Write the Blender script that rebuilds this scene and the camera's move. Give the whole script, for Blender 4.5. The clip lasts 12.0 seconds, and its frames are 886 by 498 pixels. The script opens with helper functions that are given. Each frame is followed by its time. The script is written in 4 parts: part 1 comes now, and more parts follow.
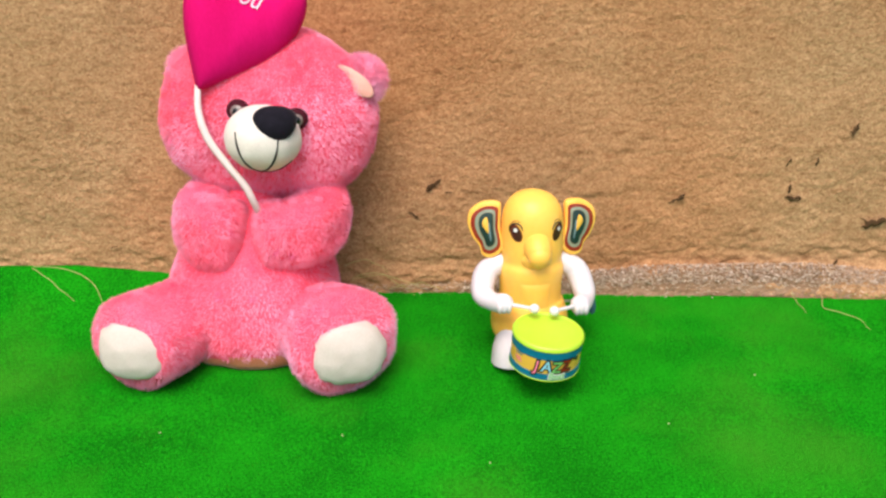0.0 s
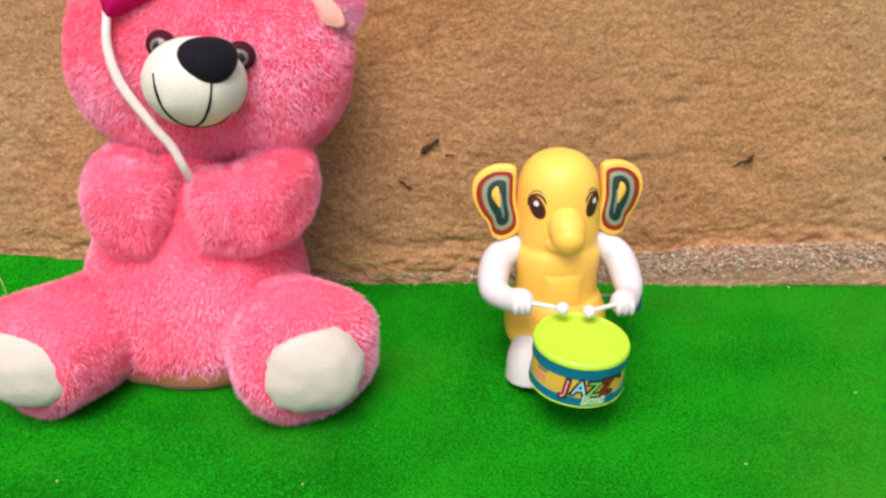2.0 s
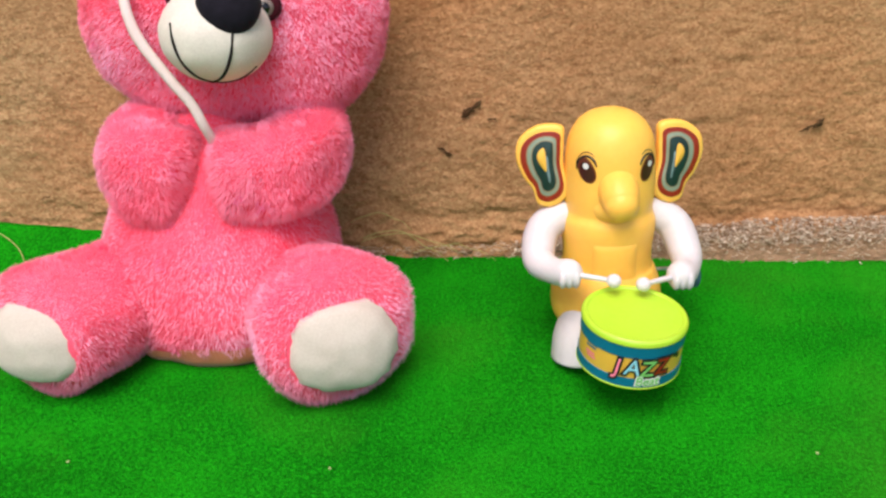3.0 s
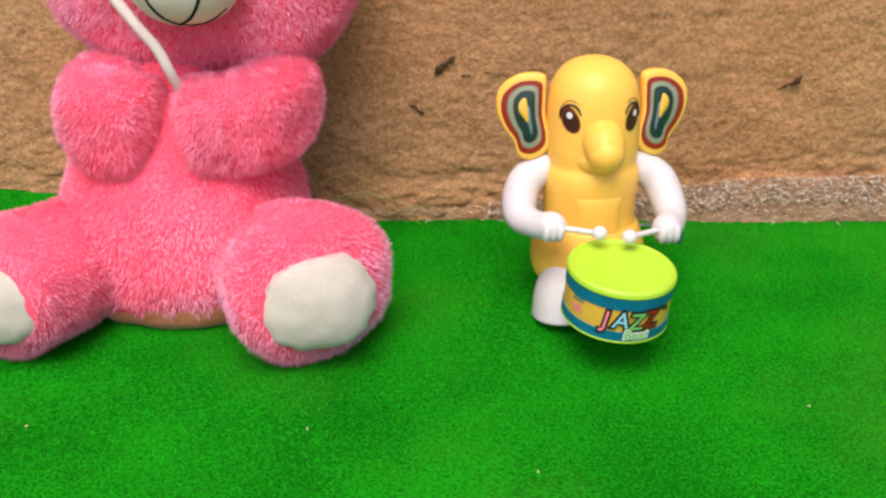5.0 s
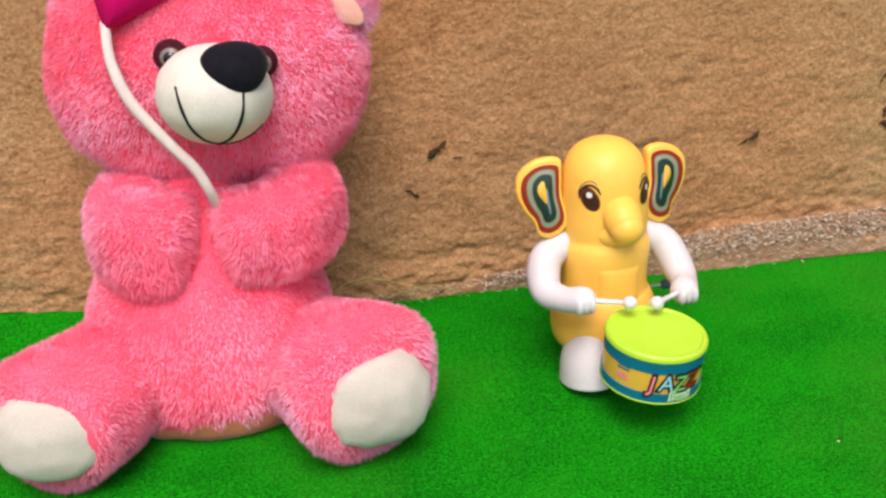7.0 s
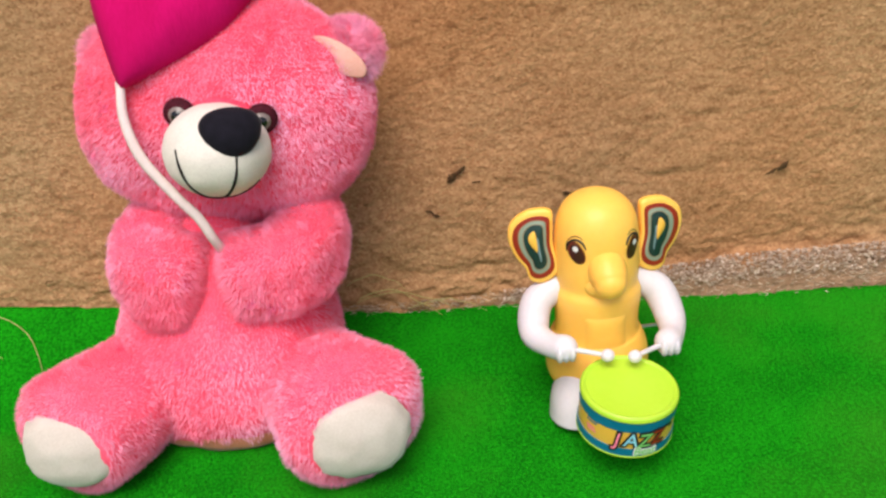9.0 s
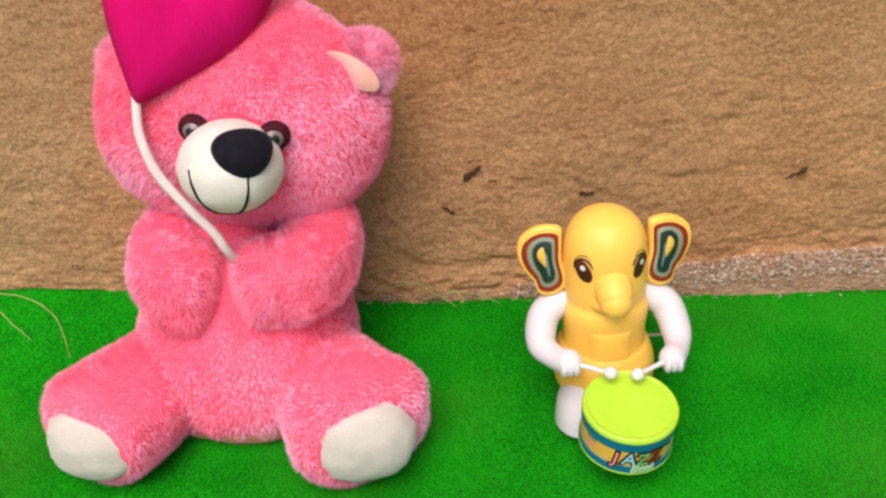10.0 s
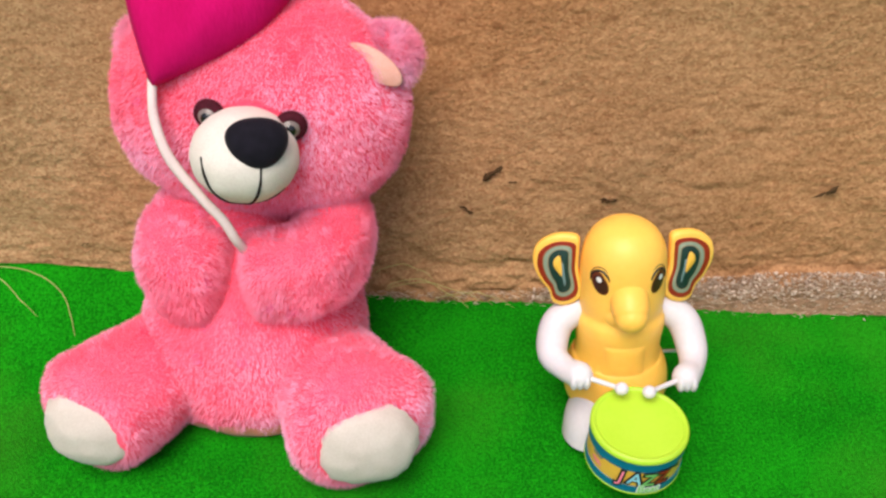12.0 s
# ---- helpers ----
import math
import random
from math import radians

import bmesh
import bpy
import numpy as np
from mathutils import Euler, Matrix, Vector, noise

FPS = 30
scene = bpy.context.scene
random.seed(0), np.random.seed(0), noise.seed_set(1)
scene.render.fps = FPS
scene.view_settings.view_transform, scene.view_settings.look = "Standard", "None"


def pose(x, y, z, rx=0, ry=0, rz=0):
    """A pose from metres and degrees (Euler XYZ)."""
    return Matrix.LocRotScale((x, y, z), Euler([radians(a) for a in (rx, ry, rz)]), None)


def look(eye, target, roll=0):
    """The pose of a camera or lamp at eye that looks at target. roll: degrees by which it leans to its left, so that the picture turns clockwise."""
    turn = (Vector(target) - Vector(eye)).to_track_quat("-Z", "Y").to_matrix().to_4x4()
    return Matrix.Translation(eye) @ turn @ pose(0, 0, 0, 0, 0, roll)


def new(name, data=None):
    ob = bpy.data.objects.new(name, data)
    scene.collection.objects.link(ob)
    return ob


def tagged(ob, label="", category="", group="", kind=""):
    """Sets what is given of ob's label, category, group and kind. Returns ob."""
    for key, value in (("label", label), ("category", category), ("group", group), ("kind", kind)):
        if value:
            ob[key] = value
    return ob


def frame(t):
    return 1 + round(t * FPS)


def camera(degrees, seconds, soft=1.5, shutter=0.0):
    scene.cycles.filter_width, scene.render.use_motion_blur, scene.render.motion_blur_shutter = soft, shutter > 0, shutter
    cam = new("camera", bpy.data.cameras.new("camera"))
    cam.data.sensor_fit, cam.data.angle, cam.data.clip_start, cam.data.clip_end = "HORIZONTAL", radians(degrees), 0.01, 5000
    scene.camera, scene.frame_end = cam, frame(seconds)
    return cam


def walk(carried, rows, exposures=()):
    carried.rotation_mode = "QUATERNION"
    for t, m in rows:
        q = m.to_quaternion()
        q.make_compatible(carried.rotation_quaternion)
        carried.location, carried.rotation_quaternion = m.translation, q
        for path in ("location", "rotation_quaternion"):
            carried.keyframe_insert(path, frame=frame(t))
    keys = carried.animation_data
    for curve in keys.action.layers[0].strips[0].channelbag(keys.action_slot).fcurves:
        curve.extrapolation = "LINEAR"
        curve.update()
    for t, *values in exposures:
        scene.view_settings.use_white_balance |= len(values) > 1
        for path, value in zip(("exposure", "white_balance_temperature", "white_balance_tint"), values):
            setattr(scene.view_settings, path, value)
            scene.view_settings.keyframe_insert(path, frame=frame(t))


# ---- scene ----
cam = camera(45.5, 12.0, soft=2.5)
METRES, EYE, TILT, LEAN, TURN = 0.68, 0.430, -25.95, -0.66, -2.66
ROWS = [
    (0.0, 0.0, 0.0, 0.0, 0.0, 0.0, -0.0),
    (0.5, 0.0006, -0.0017, 0.0006, 0.31, -0.16, -0.17),
    (1.0, 0.0028, 0.0424, 0.0112, 0.79, -0.23, 0.62),
    (1.5, 0.0175, 0.1623, 0.0107, -0.36, -1.75, 0.1),
    (2.0, 0.0187, 0.2845, 0.0053, 1.07, -1.43, 0.49),
    (2.5, 0.0231, 0.3466, -0.0039, 3.9, -2.27, 0.46),
    (4.5, 0.0223, 0.3559, -0.0253, 2.13, -0.42, -0.25),
    (5.0, -0.0045, 0.3789, -0.0461, 0.61, -2.1, 0.5),
    (5.5, -0.05, 0.3841, -0.0341, -3.68, -2.0, 1.49),
    (6.0, -0.0908, 0.3637, -0.0155, -5.73, 0.4, 3.76),
    (6.5, -0.1217, 0.3648, -0.007, -7.69, -0.47, 5.38),
    (7.0, -0.1404, 0.3558, 0.0026, -7.71, -0.81, 6.15),
    (9.0, -0.0079, 0.3109, 0.1174, 0.77, -6.33, 3.98),
    (9.5, 0.0117, 0.3203, 0.1644, 0.9, -8.47, 2.94),
    (10.0, 0.0241, 0.3133, 0.2049, 3.31, -11.47, 2.95),
    (10.5, 0.0381, 0.2937, 0.2515, 4.39, -11.79, 2.27),
    (11.0, 0.0294, 0.2951, 0.2577, 5.18, -13.18, 1.01),
    (11.5, 0.029, 0.3062, 0.2518, 4.44, -14.31, 0.65),
    (12.0, 0.0288, 0.3367, 0.2133, 5.16, -12.22, -0.09),
]
EXPOSURE = [(0.0, 1.14, 6500, 11), (1.5, 1.10, 6500, 11), (2.5, 0.96, 6500, 11), (5.0, 0.92, 6500, 11), (12.0, 0.88, 6500, 11)]
walk(cam, [(t, pose(0, 0, EYE, TILT, LEAN, TURN) @ pose(METRES * x, METRES * y, METRES * z, 90 + pitch, roll, yaw)) for t, x, y, z, yaw, pitch, roll in ROWS],
     exposures=EXPOSURE)

# ---- world, sun and exposure ----
SUN_EL, SUN_ROT = 62.0, 196.0
world = bpy.data.worlds.new("sky")
scene.world = world
world.use_nodes = True
wn = world.node_tree
sky = wn.nodes.new("ShaderNodeTexSky")
sky.sky_type, sky.sun_disc = "NISHITA", False
sky.sun_elevation, sky.sun_rotation = radians(SUN_EL), radians(SUN_ROT)
sky.air_density, sky.dust_density = 1.0, 3.0
wn.links.new(sky.outputs[0], wn.nodes["Background"].inputs[0])
wn.nodes["Background"].inputs[1].default_value = 0.098
sun = new("sun", bpy.data.lights.new("sun", "SUN"))
sun.data.energy, sun.data.angle, sun.data.color = 1.72, radians(38), (1.0, 0.95, 0.87)
az = radians(SUN_ROT)
sun.matrix_world = look((math.sin(az) * math.cos(radians(SUN_EL)) * 4, math.cos(az) * math.cos(radians(SUN_EL)) * 4, math.sin(radians(SUN_EL)) * 4), (0, 0, 0))


# ---- materials ----
def mat(name, dark, light, scale=40.0, rough=0.6, bump=0.0, bump_scale=None, dist=0.001, fine=0.35, sheen=0.0, metal=0.0,
        island=0.0, stretch=(1, 1, 1), coat=0.0, sub=0.0, detail=6.0, fine_scale=None, spec=None):
    """Two base colours mixed by a coarse and a fine noise, with relief at bump_scale."""
    m = bpy.data.materials.new(name)
    m.use_nodes = True
    t = m.node_tree
    N, L = t.nodes, t.links
    b = N["Principled BSDF"]
    co = N.new("ShaderNodeTexCoord")
    mp = N.new("ShaderNodeMapping")
    mp.inputs["Scale"].default_value = stretch
    L.new(co.outputs["Object"], mp.inputs[0])
    n1 = N.new("ShaderNodeTexNoise")
    n1.inputs["Scale"].default_value, n1.inputs["Detail"].default_value = scale, detail
    n2 = N.new("ShaderNodeTexNoise")
    n2.inputs["Scale"].default_value, n2.inputs["Detail"].default_value = fine_scale or scale * 14, 3
    for n in (n1, n2):
        L.new(mp.outputs[0], n.inputs["Vector"])
    mx = N.new("ShaderNodeMix")
    mx.data_type = "FLOAT"
    mx.inputs[0].default_value = fine
    L.new(n1.outputs["Fac"], mx.inputs[2])
    L.new(n2.outputs["Fac"], mx.inputs[3])
    fac = mx.outputs[0]
    if island:
        geo = N.new("ShaderNodeNewGeometry")
        mi = N.new("ShaderNodeMix")
        mi.data_type = "FLOAT"
        mi.inputs[0].default_value = island
        L.new(fac, mi.inputs[2])
        L.new(geo.outputs["Random Per Island"], mi.inputs[3])
        fac = mi.outputs[0]
    ramp = N.new("ShaderNodeValToRGB")
    ramp.color_ramp.elements[0].position, ramp.color_ramp.elements[1].position = 0.34, 0.66
    ramp.color_ramp.elements[0].color, ramp.color_ramp.elements[1].color = (*dark, 1), (*light, 1)
    L.new(fac, ramp.inputs[0])
    L.new(ramp.outputs[0], b.inputs["Base Color"])
    b.inputs["Roughness"].default_value = rough
    b.inputs["Metallic"].default_value = metal
    b.inputs["Specular IOR Level"].default_value = spec if spec is not None else (0.12 if rough >= 0.8 else 0.5)
    b.inputs["Sheen Weight"].default_value = sheen
    b.inputs["Sheen Roughness"].default_value = 0.4
    b.inputs["Coat Weight"].default_value = coat
    if sub:
        b.inputs["Subsurface Weight"].default_value = sub
        b.inputs["Subsurface Radius"].default_value = (0.004, 0.003, 0.002)
        b.inputs["Subsurface Scale"].default_value = 1.0
    if bump:
        n3 = N.new("ShaderNodeTexNoise")
        n3.inputs["Scale"].default_value, n3.inputs["Detail"].default_value = bump_scale or scale * 6, 5
        L.new(mp.outputs[0], n3.inputs["Vector"])
        bp = N.new("ShaderNodeBump")
        bp.inputs["Strength"].default_value, bp.inputs["Distance"].default_value = bump, dist
        L.new(n3.outputs["Fac"], bp.inputs["Height"])
        L.new(bp.outputs[0], b.inputs["Normal"])
    return m


PINK = mat("pink_plush", (0.95, 0.07, 0.14), (0.97, 0.14, 0.23), 22, 0.9, 0.6, 900, 0.002, 0.3, 0.1)
# lavender of the pale end and sheen is sky light put into the fur
FUR = mat("pink_fur", (0.98, 0.22, 0.35), (0.99, 0.59, 0.79), 14, 0.85, 0, fine=0.12, sheen=0.15, island=0.05)
FUR.node_tree.nodes["Principled BSDF"].inputs["Sheen Weight"].default_value = 0.22
FUR.node_tree.nodes["Principled BSDF"].inputs["Sheen Tint"].default_value = (0.86, 0.80, 1.0, 1)


def let_through(m, share):
    """Thin fibres pass part of the light."""
    N, L = m.node_tree.nodes, m.node_tree.links
    tr, mix = N.new("ShaderNodeBsdfTranslucent"), N.new("ShaderNodeMixShader")
    L.new(N["Color Ramp"].outputs[0], tr.inputs[0])
    mix.inputs[0].default_value = share
    L.new(N["Principled BSDF"].outputs[0], mix.inputs[1])
    L.new(tr.outputs[0], mix.inputs[2])
    L.new(mix.outputs[0], N["Material Output"].inputs["Surface"])


let_through(FUR, 0.36)
# darker fibres that paint the shaded gaps between locks
FURGAP = mat("shaded_fur_gaps", (0.80, 0.14, 0.32), (0.92, 0.26, 0.46), 60, 0.85, 0)
EARFUR = mat("ear_lining", (0.748, 0.3404, 0.2664), (0.799, 0.444, 0.37), 60, 0.9, 0.5, 1200, 0.001, 0.4, 0.2)
PEACH = mat("peach_underside", (0.78, 0.17, 0.09), (0.86, 0.26, 0.15), 60, 0.9, 0.5, 1200, 0.001, 0.4, 0.2)
CREAM = mat("cream_felt", (0.5, 0.42, 0.36), (0.6, 0.52, 0.46), 70, 0.95, 0.5, 1500, 0.0006, 0.5, 0.15)
MUZZLE = mat("white_felt", (0.60, 0.52, 0.46), (0.72, 0.64, 0.57), 70, 0.95, 0.5, 1500, 0.0006, 0.5, 0.1)
WHITECORD = mat("white_cord", (0.6068, 0.4588, 0.4292), (0.6808, 0.5772, 0.5476), 90, 0.9, 0.5, 900, 0.001, 0.5)
NOSE = mat("black_velvet", (0.004, 0.0035, 0.006), (0.01, 0.008, 0.014), 200, 0.85, 0.4, 2500, 0.0004, 0.5, 0.1)
THREAD = mat("black_thread", (0.008, 0.006, 0.006), (0.02, 0.015, 0.015), 400, 0.8)
MAGENTA = mat("magenta_velour", (0.50, 0.0010, 0.088), (0.60, 0.0025, 0.126), 60, 0.9, 0.35, 700, 0.0010, 0.4, 0.0, stretch=(1, 1, 0.25))
EMBROID = mat("white_embroidery", (0.62, 0.42, 0.50), (0.72, 0.55, 0.63), 500, 0.75, 0.5, 2500, 0.0004)
EYEFELT = mat("maroon_eye_felt", (0.035, 0.004, 0.008), (0.07, 0.008, 0.016), 300, 0.8)
EYERIM = mat("grey_eye_ring", (0.14, 0.10, 0.09), (0.22, 0.17, 0.15), 300, 0.35)
PUPIL = mat("glossy_black_eye", (0.004, 0.003, 0.003), (0.01, 0.008, 0.008), 300, 0.2)
YELLOW = mat("yellow_plastic", (0.93, 0.47, 0.075), (0.95, 0.53, 0.095), 25, 0.42, 0.06, 500, 0.0004, 0.3, sub=0.3, spec=0.35)
WHITEP = mat("white_plastic", (0.5776, 0.5168, 0.532), (0.6536, 0.6004, 0.608), 30, 0.45, 0.06, 500, 0.0004, 0.3, sub=0.2, spec=0.35)
LIME = mat("lime_plastic", (0.37, 0.592, 0.0222), (0.4218, 0.6364, 0.037), 30, 0.45, 0.03, 400, 0.0004, 0.3, sub=0.08)
TEAL = mat("teal_print", (0.0016, 0.112, 0.192), (0.0048, 0.152, 0.248), 60, 0.35)
LABEL = mat("yellow_print", (0.8, 0.42, 0.05), (0.84, 0.48, 0.07), 60, 0.35)
REDP = mat("red_print", (0.23, 0.013, 0.004), (0.28, 0.02, 0.007), 120, 0.4)
GREYP = mat("grey_print", (0.225, 0.1875, 0.105), (0.285, 0.24, 0.15), 120, 0.4)
BLUEGREYP = mat("blue_grey_print", (0.10, 0.17, 0.18), (0.17, 0.25, 0.26), 120, 0.4)
SAGEP = mat("sage_print", (0.195, 0.255, 0.195), (0.27, 0.3225, 0.2475), 120, 0.4)
DARKP = mat("dark_green_print", (0.006, 0.02, 0.018), (0.014, 0.04, 0.034), 120, 0.4)
BROWNP = mat("brown_print", (0.1, 0.018, 0.006), (0.16, 0.034, 0.012), 200, 0.35)
DARKBROWNP = mat("dark_brown_print", (0.03, 0.006, 0.004), (0.055, 0.012, 0.008), 200, 0.35)
BLACKP = mat("black_print", (0.012, 0.008, 0.01), (0.02, 0.014, 0.016), 200, 0.4)
PINKP = mat("pink_print", (0.85, 0.16, 0.26), (0.9, 0.24, 0.34), 200, 0.4)
BLUEP = mat("blue_print", (0.2, 0.5, 0.62), (0.3, 0.6, 0.7), 200, 0.4)
GREENP = mat("green_print", (0.14, 0.42, 0.10), (0.2, 0.52, 0.14), 200, 0.4)
WHITEPRINT = mat("white_print", (0.68, 0.64, 0.624), (0.736, 0.704, 0.68), 200, 0.4)
KEYP = mat("dark_key_plastic", (0.040, 0.085, 0.14), (0.065, 0.12, 0.19), 80, 0.4)
STEEL = mat("steel", (0.5, 0.5, 0.5), (0.65, 0.65, 0.65), 300, 0.3, metal=1.0)
STRAW = mat("dry_straw", (0.315, 0.3, 0.09), (0.435, 0.405, 0.165), 300, 0.8)
EARTH = mat("bare_earth", (0.16, 0.11, 0.07), (0.28, 0.2, 0.13), 6, 0.95, 0.6, 60, 0.01)
FIBRE = mat("pale_fibres", (0.24, 0.14, 0.085), (0.7, 0.53, 0.41), 60, 0.95, 0, island=0.6)
CRUMB = mat("pale_mortar_crumbs", (0.36, 0.25, 0.18), (0.68, 0.54, 0.43), 90, 0.95, 0, island=0.6)
CHIP = mat("dark_brown_chip", (0.042, 0.020, 0.009), (0.11, 0.058, 0.026), 300, 0.95, 0.5, 900, 0.001)
LINT = mat("pale_lint", (0.25, 0.4, 0.12), (0.42, 0.5, 0.22), 300, 0.9)


def carpet_material():
    m = mat("green_carpet", (0.0022, 0.132, 0.0022), (0.0082, 0.315, 0.0052), 14, 0.95, 0.9, 1000, 0.0018, 0.70, 0.0, fine_scale=650, spec=0.05)
    t = m.node_tree
    N, L = t.nodes, t.links
    b, ramp = N["Principled BSDF"], N["Color Ramp"]
    ramp.color_ramp.elements[0].position, ramp.color_ramp.elements[1].position = 0.40, 0.60
    n = N.new("ShaderNodeTexNoise")
    n.inputs["Scale"].default_value, n.inputs["Detail"].default_value = 5.5, 4
    L.new(N["Texture Coordinate"].outputs["Object"], n.inputs["Vector"])
    r = N.new("ShaderNodeValToRGB")
    r.color_ramp.elements[0].position, r.color_ramp.elements[1].position = 0.50, 0.78
    r.color_ramp.elements[0].color, r.color_ramp.elements[1].color = (0, 0, 0, 1), (0.75, 0.75, 0.75, 1)
    L.new(n.outputs["Fac"], r.inputs[0])
    mx = N.new("ShaderNodeMix")
    mx.data_type = "RGBA"
    mx.inputs[7].default_value = (0.046, 0.235, 0.012, 1)
    L.new(r.outputs[0], mx.inputs[0])
    L.new(ramp.outputs[0], mx.inputs[6])
    L.new(mx.outputs[2], b.inputs["Base Color"])
    return m


def plaster_material():
    m = mat("sandy_plaster", (0.3145, 0.1666, 0.07834), (0.4268, 0.2453, 0.1261), 8, 0.95, 0, 0, 0, 0.36, stretch=(0.95, 1, 1.1), detail=10, fine_scale=190)
    t = m.node_tree
    N, L = t.nodes, t.links
    b, ramp = N["Principled BSDF"], N["Color Ramp"]
    mp = N["Mapping"]
    # grains, strokes of the float and pits
    grain = N.new("ShaderNodeTexNoise")
    grain.inputs["Scale"].default_value, grain.inputs["Detail"].default_value = 260, 5
    stroke = N.new("ShaderNodeTexNoise")
    stroke.inputs["Scale"].default_value, stroke.inputs["Detail"].default_value = 75, 7
    stroke.inputs["Distortion"].default_value = 0.15
    long = N.new("ShaderNodeMapping")
    long.inputs["Scale"].default_value = (0.7, 1, 1.4)
    L.new(N["Texture Coordinate"].outputs["Object"], long.inputs[0])
    L.new(mp.outputs[0], grain.inputs["Vector"])
    L.new(long.outputs[0], stroke.inputs["Vector"])
    zone = N.new("ShaderNodeTexNoise")
    zone.inputs["Scale"].default_value, zone.inputs["Detail"].default_value = 9, 3
    L.new(mp.outputs[0], zone.inputs["Vector"])
    where = N.new("ShaderNodeMapRange")
    where.inputs[1].default_value, where.inputs[2].default_value, where.inputs[3].default_value, where.inputs[4].default_value = 0.48, 0.62, 0.2, 0.8
    L.new(zone.outputs["Fac"], where.inputs[0])
    add = N.new("ShaderNodeMix")
    add.data_type = "FLOAT"
    L.new(where.outputs[0], add.inputs[0])
    L.new(grain.outputs["Fac"], add.inputs[2])
    L.new(stroke.outputs["Fac"], add.inputs[3])
    bp = N.new("ShaderNodeBump")
    bp.inputs["Strength"].default_value, bp.inputs["Distance"].default_value = 0.7, 0.0026
    L.new(add.outputs[0], bp.inputs["Height"])
    L.new(bp.outputs[0], b.inputs["Normal"])
    # sand grains of darker and paler colour
    sp = N.new("ShaderNodeTexVoronoi")
    sp.inputs["Scale"].default_value = 620
    L.new(mp.outputs[0], sp.inputs["Vector"])
    hs = N.new("ShaderNodeMix")
    hs.data_type, hs.blend_type = "RGBA", "SOFT_LIGHT"
    hs.inputs[0].default_value = 0.45
    L.new(ramp.outputs[0], hs.inputs[6])
    L.new(sp.outputs["Color"], hs.inputs[7])
    bw = N.new("ShaderNodeRGBToBW")
    L.new(sp.outputs["Color"], bw.inputs[0])
    L.new(bw.outputs[0], hs.inputs[7])
    # broad stains, redder and yellower
    big = N.new("ShaderNodeTexNoise")
    big.inputs["Scale"].default_value, big.inputs["Detail"].default_value = 3.2, 3
    L.new(N["Texture Coordinate"].outputs["Object"], big.inputs["Vector"])
    st = N.new("ShaderNodeValToRGB")
    st.color_ramp.elements[0].position, st.color_ramp.elements[1].position = 0.36, 0.62
    st.color_ramp.elements[0].color, st.color_ramp.elements[1].color = (1.0, 0.84, 0.74, 1), (0.97, 1.0, 0.98, 1)
    L.new(big.outputs["Fac"], st.inputs[0])
    mul = N.new("ShaderNodeMix")
    mul.data_type, mul.blend_type = "RGBA", "MULTIPLY"
    mul.inputs[0].default_value = 1.0
    L.new(hs.outputs[2], mul.inputs[6])
    L.new(st.outputs[0], mul.inputs[7])
    # shade of small pits, painted into the colour as darker specks
    pit = N.new("ShaderNodeTexNoise")
    pit.inputs["Scale"].default_value, pit.inputs["Detail"].default_value = 95, 6
    L.new(long.outputs[0], pit.inputs["Vector"])
    pr = N.new("ShaderNodeValToRGB")
    pr.color_ramp.elements[0].position, pr.color_ramp.elements[1].position = 0.26, 0.40
    pr.color_ramp.elements[0].color, pr.color_ramp.elements[1].color = (0.66, 0.60, 0.55, 1), (1, 1, 1, 1)
    L.new(pit.outputs["Fac"], pr.inputs[0])
    pit_shade = N.new("ShaderNodeMix")
    pit_shade.data_type, pit_shade.blend_type = "RGBA", "MULTIPLY"
    pit_shade.inputs[0].default_value = 1.0
    L.new(mul.outputs[2], pit_shade.inputs[6])
    L.new(pr.outputs[0], pit_shade.inputs[7])
    L.new(pit_shade.outputs[2], b.inputs["Base Color"])
    return m


CARPET, PLASTER = carpet_material(), plaster_material()
SKIRT = mat("pale_crumbled_mortar", (0.21, 0.115, 0.060), (0.37, 0.235, 0.145), 130, 0.95, 0.9, 420, 0.003, 0.5, stretch=(0.5, 1, 1.4))


# ---- mesh helpers ----
def mesh_of(name, verts, faces, material, smooth=True, outward=True):
    me = bpy.data.meshes.new(name)
    me.from_pydata([tuple(v) for v in verts], [], faces)
    if outward:
        bm = bmesh.new()
        bm.from_mesh(me)
        bmesh.ops.recalc_face_normals(bm, faces=bm.faces)
        bm.to_mesh(me)
        bm.free()
    me.materials.append(material)
    if smooth:
        me.polygons.foreach_set("use_smooth", [True] * len(me.polygons))
    me.update()
    return me


def crisp(me, degrees=35):
    me.set_sharp_from_angle(angle=radians(degrees))
    return me


def part(name, data, material=None, parent=None, label=""):
    """Links a mesh or bmesh as one object under a thing or a part."""
    if isinstance(data, bmesh.types.BMesh):
        bm, data = data, bpy.data.meshes.new(name)
        bmesh.ops.recalc_face_normals(bm, faces=bm.faces)
        for f in bm.faces:
            f.smooth = True
        bm.to_mesh(data)
        bm.free()
    if material and not data.materials:
        data.materials.append(material)
    ob = new(name, data)
    if parent:
        ob.parent = parent
    return tagged(ob, label)


def spline(points, n):
    """n places along a smooth curve through points."""
    p = np.array(points, float)
    q = np.vstack([2 * p[0] - p[1], p, 2 * p[-1] - p[-2]])
    out = []
    for s in np.linspace(0, len(p) - 1 - 1e-9, n):
        i, u = int(s), s - int(s)
        a, b, c, d = q[i:i + 4]
        out.append(0.5 * (2 * b + (c - a) * u + (2 * a - 5 * b + 4 * c - d) * u * u + (3 * b - a - 3 * c + d) * u ** 3))
    return np.array(out)


